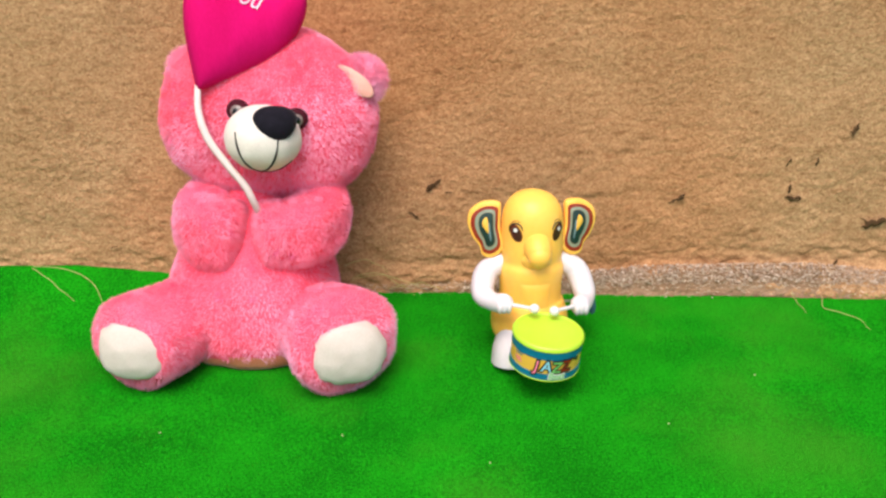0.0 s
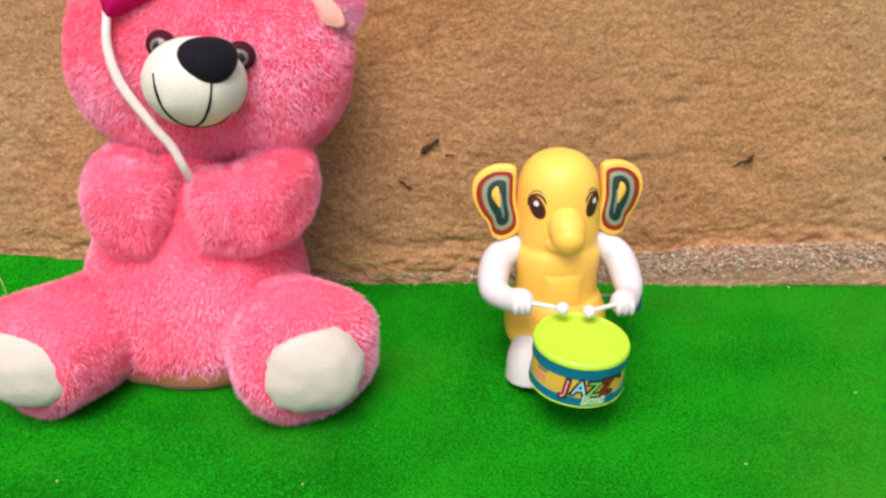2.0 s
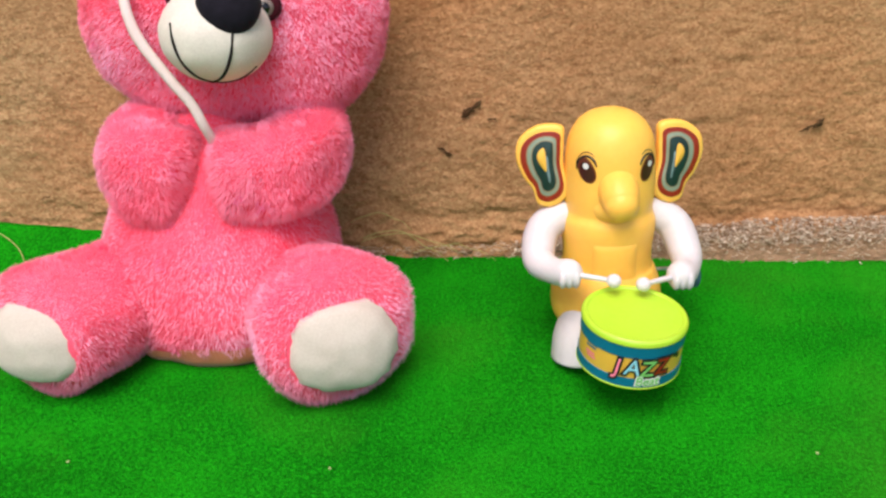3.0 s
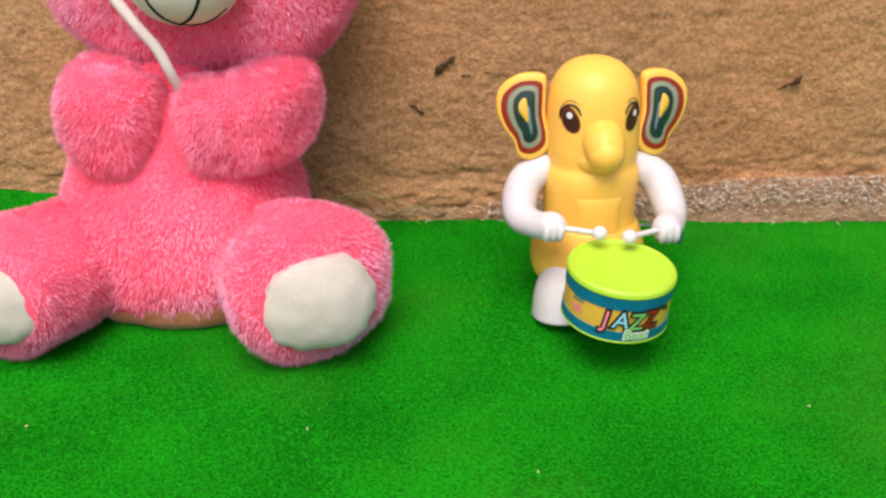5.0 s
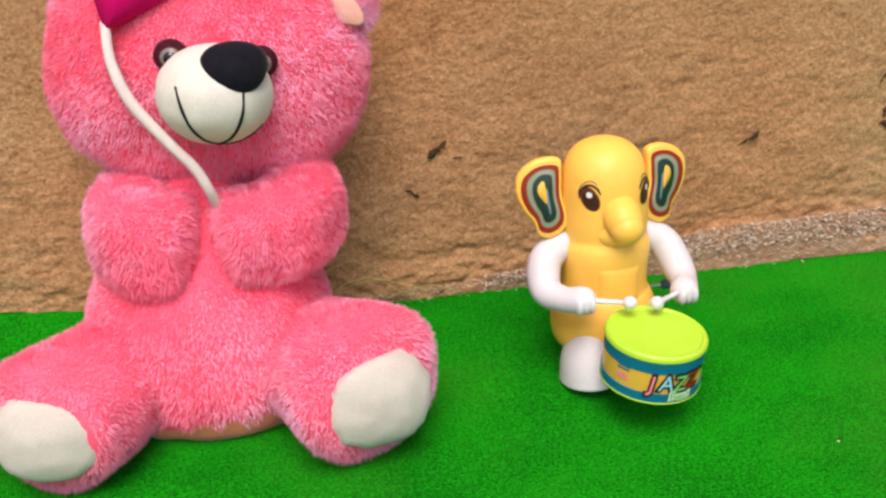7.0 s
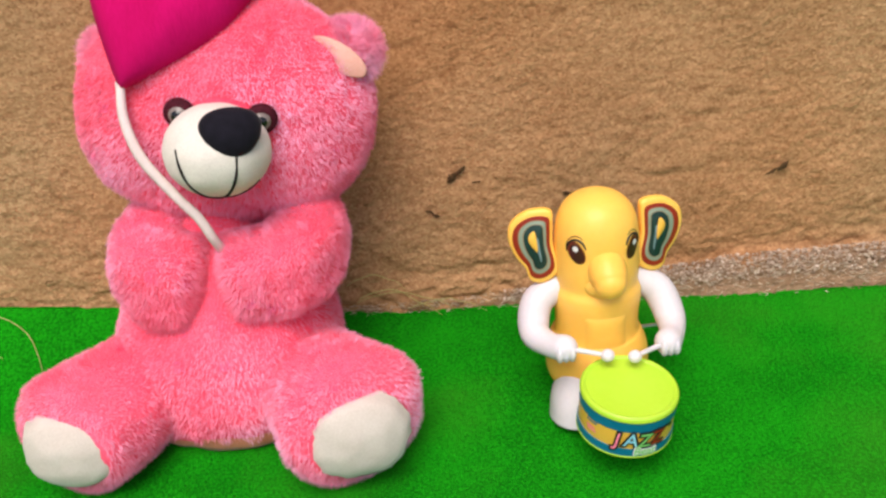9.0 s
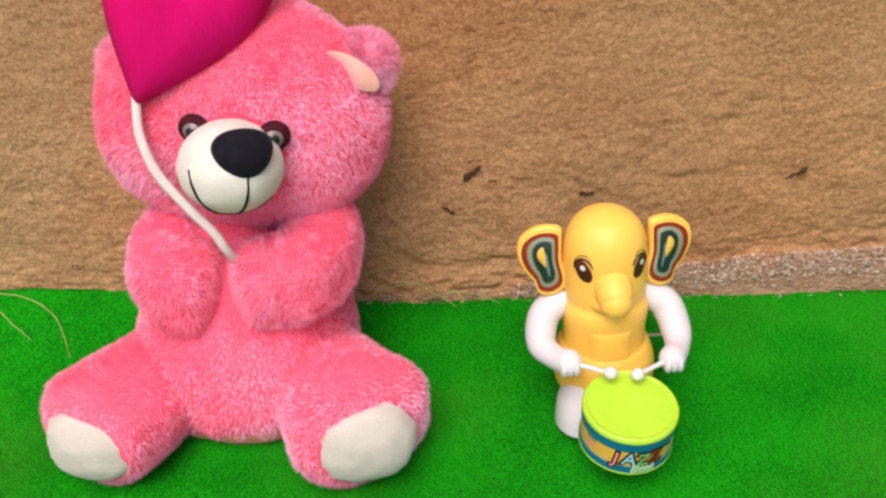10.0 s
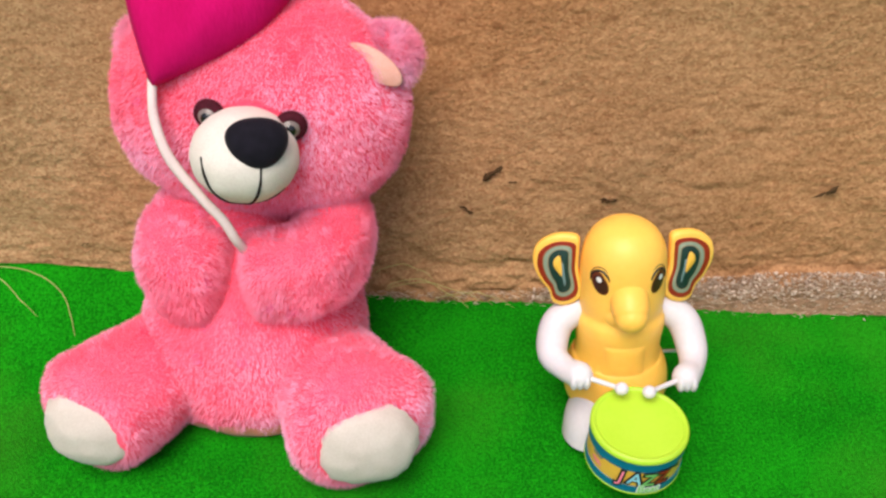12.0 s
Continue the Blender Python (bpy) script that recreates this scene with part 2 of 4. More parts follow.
def loop_spline(points, n):
    p = [*points[-2:], *points, *points[:3]]
    m = len(points)
    c = spline(p, (len(p) - 1) * 24 + 1)
    return c[48:48 + m * 24:max(1, m * 24 // n)]


def grid_faces(rows, cols, closed=True):
    f = []
    for i in range(rows - 1):
        for j in range(cols if closed else cols - 1):
            k = (j + 1) % cols
            f.append((i * cols + j, i * cols + k, (i + 1) * cols + k, (i + 1) * cols + j))
    return f


def sweep(points, radii, rings=22, seg=28, flat=1.0, up=(0, 0, 1), lump=0.0, caps=6, blunt=1.0, square=2.0):
    """A soft rounded limb along a curve; radii at its points. flat squeezes it along up."""
    c = spline(points, rings)
    r = spline([(a, 0, 0) for a in radii], rings)[:, 0]
    tan = np.gradient(c, axis=0)
    tan /= np.linalg.norm(tan, axis=1)[:, None]
    cs, rs, ts = list(c), list(r), list(tan)
    ang = np.linspace(0, math.pi / 2, caps + 1)[1:]
    for a in ang:
        cs.append(c[-1] + tan[-1] * r[-1] * math.sin(a) * blunt); rs.append(max(r[-1] * math.cos(a), 1e-5)); ts.append(tan[-1])
        cs.insert(0, c[0] - tan[0] * r[0] * math.sin(a)); rs.insert(0, max(r[0] * math.cos(a), 1e-5)); ts.insert(0, tan[0])
    verts = []
    for p, q, t in zip(cs, rs, ts):
        u = np.array(up, float) - t * np.dot(up, t)
        u /= np.linalg.norm(u)
        w = np.cross(t, u)
        for k in range(seg):
            a = 2 * math.pi * k / seg
            box = (abs(math.cos(a)) ** square + abs(math.sin(a)) ** square) ** (-1 / square)
            v = p + q * box * (math.cos(a) * w + flat * math.sin(a) * u)
            if lump:
                v = v + lump * noise.noise(Vector(v * 45)) * (v - p) / max(q, 1e-4)
            verts.append(v)
    f = grid_faces(len(cs), seg)
    n = len(cs) * seg
    f += [tuple(range(seg))[::-1], tuple(range(n - seg, n))]
    return verts, f


def ellipsoid(c, r, nu=40, nv=28, turn=(0, 0, 0), lump=0.0, freq=30, power=1.0, shape=None):
    e = Euler([radians(a) for a in turn]).to_matrix()
    verts = []
    for i in range(nv + 1):
        th = math.pi * i / nv
        for j in range(nu):
            ph = 2 * math.pi * j / nu
            d = Vector((math.sin(th) * math.cos(ph), math.sin(th) * math.sin(ph), math.cos(th)))
            if power != 1.0:
                d = Vector([math.copysign(abs(a) ** power, a) for a in d])
            if shape:
                d = shape(d)
            s = 1 + lump * noise.noise(d * freq * 0.1 + Vector(c) * 50)
            verts.append(Vector(c) + e @ Vector((d.x * r[0] * s, d.y * r[1] * s, d.z * r[2] * s)))
    return verts, grid_faces(nv + 1, nu)


def lathe(profile, seg=40):
    verts = [(r * math.cos(2 * math.pi * k / seg), r * math.sin(2 * math.pi * k / seg), z) for r, z in profile for k in range(seg)]
    f = grid_faces(len(profile), seg)
    n = len(verts)
    return verts, f + [tuple(range(seg))[::-1], tuple(range(n - seg, n))]


def placed(geo, m):
    return [m @ Vector(v) for v in geo[0]], geo[1]


def slab(outline, thick, bevel=0.3, at=None):
    """A flat piece with rounded rim: outline in x, z; front towards -y."""
    o = np.array(outline)
    c = o.mean(axis=0)
    n = len(o)
    prof = [(0.0, -1), (0.82, -1), (0.95, -0.8), (1.0, -0.35), (1.0, 0.35), (0.95, 0.8), (0.82, 1), (0.0, 1)]
    verts, faces = [], []
    for s, h in prof:
        k = 1 - (1 - s) * (1 if s == 0 else bevel)
        for p in o:
            q = c + (p - c) * k
            verts.append((q[0], h * thick / 2, q[1]))
    faces = grid_faces(len(prof), n)
    if at is not None:
        verts = [at @ Vector(v) for v in verts]
    return verts, faces


def fur(parent, data, count, length, width, comb=(0, -0.25, -0.5), wild=0.35, material=None, skip=None, seed=1):
    """Short bent fibres over a mesh, combed and in locks."""
    rng = np.random.default_rng(seed)
    data.calc_loop_triangles()
    co = np.zeros(len(data.vertices) * 3); data.vertices.foreach_get("co", co); co = co.reshape(-1, 3)
    no = np.zeros(len(data.vertices) * 3); data.vertices.foreach_get("normal", no); no = no.reshape(-1, 3)
    tri = np.zeros(len(data.loop_triangles) * 3, int); data.loop_triangles.foreach_get("vertices", tri); tri = tri.reshape(-1, 3)
    a, b, c = co[tri[:, 0]], co[tri[:, 1]], co[tri[:, 2]]
    area = np.linalg.norm(np.cross(b - a, c - a), axis=1)
    pick = rng.choice(len(tri), count, p=area / area.sum())
    u, v = rng.random(count), rng.random(count)
    flip = u + v > 1
    u[flip], v[flip] = 1 - u[flip], 1 - v[flip]
    w = (1 - u - v)[:, None]; u = u[:, None]; v = v[:, None]
    p = a[pick] * w + b[pick] * u + c[pick] * v
    n = no[tri[pick, 0]] * w + no[tri[pick, 1]] * u + no[tri[pick, 2]] * v
    n /= np.linalg.norm(n, axis=1)[:, None] + 1e-9
    if skip is not None:
        keep = ~skip(p, n)
        p, n = p[keep], n[keep]
    k = len(p)
    # fibres run together in locks
    cell = np.floor(p / 0.006).astype(int)
    h = (cell[:, 0] * 73856093 ^ cell[:, 1] * 19349663 ^ cell[:, 2] * 83492791) & 0xFFFF
    lock = np.random.default_rng(7).normal(0, 1, (65536, 3))[h]
    d = n * 0.62 + np.array(comb) + wild * 0.8 * lock + wild * 0.7 * rng.normal(0, 1, (k, 3))
    d -= n * np.minimum(0, (d * n).sum(1) - 0.25)[:, None]
    d /= np.linalg.norm(d, axis=1)[:, None]
    ln = (length * rng.uniform(0.55, 1.15, k))[:, None]
    side = np.cross(d, n + 0.30 * rng.normal(0, 1, (k, 3)))
    side /= np.linalg.norm(side, axis=1)[:, None] + 1e-9
    side *= np.where((np.cross(side, d) * n).sum(1) < 0, -1.0, 1.0)[:, None]
    side *= width / 2
    mid = p + (n * 0.45 + d * 0.55) * ln * 0.5
    tip = mid + (d + np.array((0, 0, -0.15))) * ln * 0.5
    root = p - n * 0.0006
    verts = np.stack([root - side, root + side, mid - side * 0.9, mid + side * 0.9, tip], axis=1).reshape(-1, 3)
    base = (np.arange(k) * 5)[:, None]
    quads = base + np.array([0, 1, 3, 2])
    tris = base + np.array([2, 3, 4])
    me = bpy.data.meshes.new("fur")
    me.vertices.add(k * 5)
    me.vertices.foreach_set("co", verts.ravel())
    me.loops.add(k * 7)
    me.loops.foreach_set("vertex_index", np.hstack([quads, tris]).ravel())
    me.polygons.add(k * 2)
    starts = (np.arange(k) * 7)[:, None] + np.array([0, 4])
    me.polygons.foreach_set("loop_start", starts.ravel())
    me.materials.append(material or FUR)
    me.materials.append(FURGAP)
    # a few scattered locks coloured dark as shaded gaps in the fur
    lone = (h % 47 == 0) & (rng.random(k) < 0.5)
    me.update(calc_edges=True)
    me.validate()
    if len(me.polygons) == 2 * k:
        me.polygons.foreach_set("material_index", np.repeat(lone.astype(np.int32), 2))
    me.polygons.foreach_set("use_smooth", [True] * len(me.polygons))
    return tagged(part("fur", me, None, parent), kind="stuff")


def text_mesh(words, size, extrude, offset=0.0):
    """A mesh of lettering, centred, in x and y."""
    cu = bpy.data.curves.new("lettering", "FONT")
    cu.body, cu.size, cu.extrude, cu.align_x, cu.align_y, cu.offset, cu.resolution_u = words, size, extrude, "CENTER", "CENTER", offset, 4
    tmp = new("lettering", cu)
    bpy.context.view_layer.update()
    me = bpy.data.meshes.new_from_object(tmp.evaluated_get(bpy.context.evaluated_depsgraph_get()))
    bpy.data.objects.remove(tmp)
    bm = bmesh.new()
    bm.from_mesh(me)
    bmesh.ops.triangulate(bm, faces=bm.faces)
    long = [e for e in bm.edges if e.calc_length() > size * 0.12]
    bmesh.ops.subdivide_edges(bm, edges=long, cuts=2)
    return bm


# ---- structure: ground, carpet, wall ----
def wall_y(z):
    return 0.803 + 0.09 * z


def carpet_z(x, y):
    """Flat, but curling up against the wall at one end."""
    h = 0.026 * min(1.0, max(0.0, -(x + 0.0) / 0.26)) ** 1.1
    u = min(1.0, max(0.0, (y - 0.725) / 0.082))
    return h * u * u * (3 - 2 * u) * (0.6 + 0.4 * u)


def build_ground():
    v = [(-400, -400, -0.012), (400, -400, -0.012), (400, 400, -0.012), (-400, 400, -0.012)]
    tagged(new("ground", mesh_of("ground", v, [(0, 1, 2, 3)], EARTH)), "bare brown earth under and around the carpet", "ground", kind="structure")


def build_carpet():
    xs = np.concatenate([np.linspace(-1.6, -0.55, 12), np.linspace(-0.54, 0.6, 200), np.linspace(0.62, 1.6, 12)])
    ys = np.concatenate([np.linspace(-1.2, 0.2, 10), np.linspace(0.25, 0.64, 40), np.linspace(0.645, 1.0, 46)])
    verts = []
    for j, y in enumerate(ys):
        for x in xs:
            edge = 0.8055 - 0.03 * max(0.0, min(1.0, x / 0.42)) + 0.0012 * noise.noise(Vector((x * 30, 3, 0))) + 0.0008 * noise.noise(Vector((x * 110, 9, 0)))
            yy = y if y <= 0.64 else 0.64 + (y - 0.64) / 0.36 * (edge - 0.64)
            z = carpet_z(x, yy) + 0.0011 * noise.noise(Vector((x * 9, yy * 9, 4))) * min(1, max(0, (0.8 - yy) * 12))
            verts.append((x, yy, z))
    n = len(verts)
    c = len(xs)
    top = grid_faces(len(ys), c, closed=False)
    verts += [(x, y, z - 0.004) for x, y, z in verts]
    faces = top + [tuple(i + n for i in f[::-1]) for f in top]
    ring = [*range(c), *[c * i + c - 1 for i in range(1, len(ys))], *range(n - 2, n - c - 1, -1), *[c * i for i in range(len(ys) - 2, 0, -1)]]
    for a, b in zip(ring, ring[1:] + ring[:1]):
        faces.append((b, a, a + n, b + n))
    me = mesh_of("carpet", verts, faces, CARPET)
    carpet = tagged(new("carpet", me), "bright green felt carpet with paler worn patches, laid against the wall", "carpet", kind="structure")
    # fuzz of the felt in front of the toys
    rng = np.random.default_rng(5)
    k = 45000
    x, y = rng.uniform(-0.36, 0.46, k), rng.uniform(0.46, 0.80, k)
    z = np.array([carpet_z(a, b) for a, b in zip(x, y)])
    a = rng.uniform(0, 2 * math.pi, k)
    ln = rng.uniform(0.0012, 0.0034, k)
    d = np.stack([np.cos(a) * ln, np.sin(a) * ln, rng.uniform(0.0003, 0.0012, k)], 1)
    s = np.stack([-np.sin(a), np.cos(a), 0 * a], 1) * 0.00022
    p = np.stack([x, y, z + 0.0003], 1)
    vv = np.stack([p + s, p - s, p + d], 1).reshape(-1, 3)
    me = bpy.data.meshes.new("carpet_fuzz")
    me.vertices.add(3 * k); me.vertices.foreach_set("co", vv.ravel())
    me.loops.add(3 * k); me.loops.foreach_set("vertex_index", np.arange(3 * k))
    me.polygons.add(k); me.polygons.foreach_set("loop_start", np.arange(k) * 3)
    me.materials.append(CARPET)
    me.update(calc_edges=True)
    me.normals_split_custom_set_from_vertices([(0, 0, 1)] * (3 * k))
    tagged(part("fuzz", me, None, carpet), kind="stuff")


CHIPS = [  # place on the wall, length, tilt
    (0.033, 0.095, 0.016, 40), (0.017, 0.069, 0.011, -30), (0.238, 0.081, 0.017, 24), (0.338, 0.081, 0.015, -5), (0.412, 0.058, 0.022, 12),
    (0.384, 0.14, 0.012, 70), (0.381, 0.020, 0.012, 60), (0.106, 0.0755, 0.011, 0), (0.334, 0.089, 0.008, 85), (0.046, 0.088, 0.006, 5),
    (-0.232, 0.043, 0.009, 14), (0.355, 0.113, 0.009, 80), (0.331, 0.112, 0.008, 60)]


def build_wall():
    xs = np.concatenate([np.linspace(-1.6, -0.45, 14), np.linspace(-0.445, 0.52, 480), np.linspace(0.54, 1.6, 14)])
    zs = np.concatenate([np.linspace(-0.012, 0.04, 44), np.linspace(0.041, 0.30, 130), np.linspace(0.32, 1.3, 20)])
    verts = []
    for z in zs:
        for x in xs:
            y = wall_y(z)
            y += 0.0030 * noise.noise(Vector((x * 7, z * 9, 1)))
            rough = 0.45 + 0.55 * max(0.0, min(1.0, (0.14 - z) / 0.05))
            y += 0.0014 * rough * noise.noise(Vector((x * 30, z * 46, 2)))
            y += 0.0009 * rough * noise.noise(Vector((x * 100, z * 190, 3)))
            y += 0.0005 * noise.noise(Vector((x * 330, z * 420, 6)))
            # lumps where the plaster was thrown on near the ground
            foot = max(0.0, min(1.0, (0.046 + 0.016 * noise.noise(Vector((x * 11, 3, 0))) - z) / 0.035))
            y -= foot * (0.0030 * noise.noise(Vector((x * 50, z * 95, 31))) + 0.0022 * noise.noise(Vector((x * 120, z * 230, 33))))
            # ragged foot of the plaster
            low = max(0.0, 1 - max(z, 0) / (0.022 + 0.006 * noise.noise(Vector((x * 20, 5, 0)))))
            y -= low * (0.004 + 0.004 * abs(noise.noise(Vector((x * 60, z * 130, 8))))) + low * 0.014 * max(0.0, min(1.0, (x - 0.1) / 0.3))
            # shallow cracks of the float
            cr = abs(noise.noise(Vector((x * 14, z * 34, 12))))
            if cr < 0.05:
                y += 0.0022 * rough * (1 - cr / 0.05) * max(0, noise.noise(Vector((x * 9, z * 9, 15))) + 0.15)
            verts.append((x, y, z))
    n, c = len(verts), len(xs)
    faces = grid_faces(len(zs), c, closed=False)
    verts += [(xs[0], 1.05, zs[0]), (xs[-1], 1.05, zs[0]), (xs[-1], 1.05, zs[-1]), (xs[0], 1.05, zs[-1])]
    a, b, d, e = n, n + 1, n + 2, n + 3
    faces += [(a, e, d, b), tuple([*range(n - c, n), d, e]), tuple([*range(c - 1, -1, -1), a, b]),
              tuple([*[c * i for i in range(len(zs))], e, a]), tuple([*[c * i + c - 1 for i in range(len(zs) - 1, -1, -1)], b, d])]
    wall = tagged(new("wall_back", crisp(mesh_of("wall_back", verts, faces, PLASTER), 70)), "rough sandy brown plastered wall with dark chips and scratches", "wall", kind="structure")
    rng = random.Random(4)
    for x, z, ln, tilt in CHIPS:
        t = radians(tilt)
        verts, faces = [], []
        for k in range(1 if ln < 0.01 else 3):
            off = (0.0, 0.0) if k == 0 else (rng.uniform(-0.4, 0.4) * ln, rng.uniform(-0.16, 0.16) * ln)
            size = ln if k == 0 else ln * rng.uniform(0.25, 0.45)
            t2 = t + (0 if k == 0 else rng.uniform(-0.9, 0.9))
            pts = []
            for q in np.linspace(-0.5, 0.5, 6):
                px, pz = off[0] + q * size * math.cos(t2), off[1] + q * size * math.sin(t2)
                jit = rng.uniform(-0.07, 0.07) * size
                px, pz = px - jit * math.sin(t2), pz + jit * math.cos(t2)
                pts.append((x + px, wall_y(z + pz) - 0.0022, z + pz))
            rad = [size * rng.uniform(0.045, 0.14) for _ in pts]
            rad[0] = rad[-1] = size * 0.015
            v, f = sweep(pts, rad, 16, 8, flat=0.4, up=(0, 1, 0), lump=0.0006, caps=1)
            n0 = len(verts)
            verts += v
            faces += [tuple(i + n0 for i in q) for q in f]
        part("chip", mesh_of("chip", verts, faces, CHIP), None, wall)
    # pale crumbled mortar along the foot of the wall
    verts, faces = [], []
    xs = np.linspace(-0.05, 0.62, 400)
    rows = 12
    for i in range(rows):
        u = i / (rows - 1)
        for x in xs:
            grow = min(1.0, max(0.0, (x - 0.03) / 0.20))
            top = 0.004 + 0.015 * grow + 0.003 * noise.noise(Vector((x * 45, 1, 7))) - 0.012 * max(0, min(1, (x - 0.36) / 0.1))
            z = -0.008 + u * (top + 0.008)
            bulge = 0.0015 + (0.003 + 0.015 * grow) * (1 - u) ** 0.7
            y = wall_y(z) - 0.0015 - bulge - 0.0030 * noise.noise(Vector((x * 90, z * 300, 21))) * (0.4 + u) - 0.0022 * noise.noise(Vector((x * 300, z * 400, 22)))
            if i == rows - 1:
                y = wall_y(z) + 0.004
            verts.append((x, y, z))
    skirt = part("mortar_skirt", mesh_of("mortar_skirt", verts, grid_faces(rows, len(xs), closed=False), SKIRT), None, wall, "pale crumbled mortar band")
    # frayed fibres and crumbs that stick out of it
    rng = np.random.default_rng(12)
    k = 8000
    x = rng.uniform(-0.06, 0.60, k)
    grow = np.clip((x - 0.03) / 0.2, 0, 1)
    keep = rng.random(k) < 0.25 + 0.75 * grow
    x, grow = x[keep], grow[keep]
    k = len(x)
    top = 0.007 + 0.016 * grow - 0.012 * np.clip((x - 0.36) / 0.1, 0, 1)
    u = rng.random(k) ** 0.45
    z = 0.001 + u * top
    y = 0.803 + 0.09 * z - 0.004 - (0.004 + 0.015 * grow) * (1 - u) ** 0.7 - 0.0015 * rng.random(k)
    a = rng.normal(0, 0.55, k)
    ln = rng.uniform(0.0015, 0.0055, k) * rng.choice([-1, 1], k)
    d = np.stack([np.cos(a) * ln, -0.25 * np.abs(ln) * rng.random(k), np.sin(a) * ln * 0.7], 1)
    w = np.stack([-np.sin(a), 0 * a, np.cos(a)], 1) * rng.uniform(0.0001, 0.0003, k)[:, None]
    p = np.stack([x, y, z], 1)
    verts = np.stack([p - w, p + w, p + d * 0.6 + w * 0.9 + [0, -0.0004, 0], p + d * 0.6 - w * 0.9 + [0, -0.0004, 0], p + d], 1).reshape(-1, 3)
    base = np.arange(k) * 5
    faces = [f for b in base.tolist() for f in ((b, b + 1, b + 2, b + 3), (b + 3, b + 2, b + 4))]
    tagged(part("frayed_fibres", mesh_of("frayed_fibres", verts, faces, FIBRE, outward=False), None, skirt), kind="stuff")
    # pale crumbs along its upper edge
    rng = np.random.default_rng(31)
    cube = np.array([(-1, -1, -1), (1, -1, -1), (1, 1, -1), (-1, 1, -1), (-1, -1, 1), (1, -1, 1), (1, 1, 1), (-1, 1, 1)]) * 0.6
    box = ((0, 3, 2, 1), (4, 5, 6, 7), (0, 1, 5, 4), (1, 2, 6, 5), (2, 3, 7, 6), (3, 0, 4, 7))
    verts, faces = [], []
    for i in range(1500):
        x = rng.uniform(0.06, 0.52)
        grow = min(1.0, max(0.0, (x - 0.03) / 0.2))
        top = 0.006 + 0.015 * grow - 0.010 * max(0, min(1, (x - 0.36) / 0.1))
        z = top * (1.05 - 0.55 * rng.random() ** 1.4) + 0.0015 * noise.noise(Vector((x * 45, 1, 7)))
        y = wall_y(z) - 0.003 - (0.003 + 0.015 * grow) * max(0.0, 1 - z / top) ** 0.7
        e = Euler(rng.uniform(0, 3, 3)).to_matrix()
        size = rng.uniform(0.0005, 0.0014)
        for q in cube:
            verts.append(Vector((x, y, z)) + e @ Vector(q * rng.uniform(0.7, 1.2, 3) * (1.3, 1, 0.8)) * size)
        faces += [tuple(8 * i + j for j in f) for f in box]
    tagged(part("mortar_crumbs", mesh_of("mortar_crumbs", verts, faces, CRUMB, smooth=False), None, skirt), kind="stuff")


build_ground()
build_carpet()
build_wall()


# ---- the pink bear ----
BEAR = Vector((-0.105, 0.735, 0.0))


def lb(*p):
    return Vector(p) - BEAR


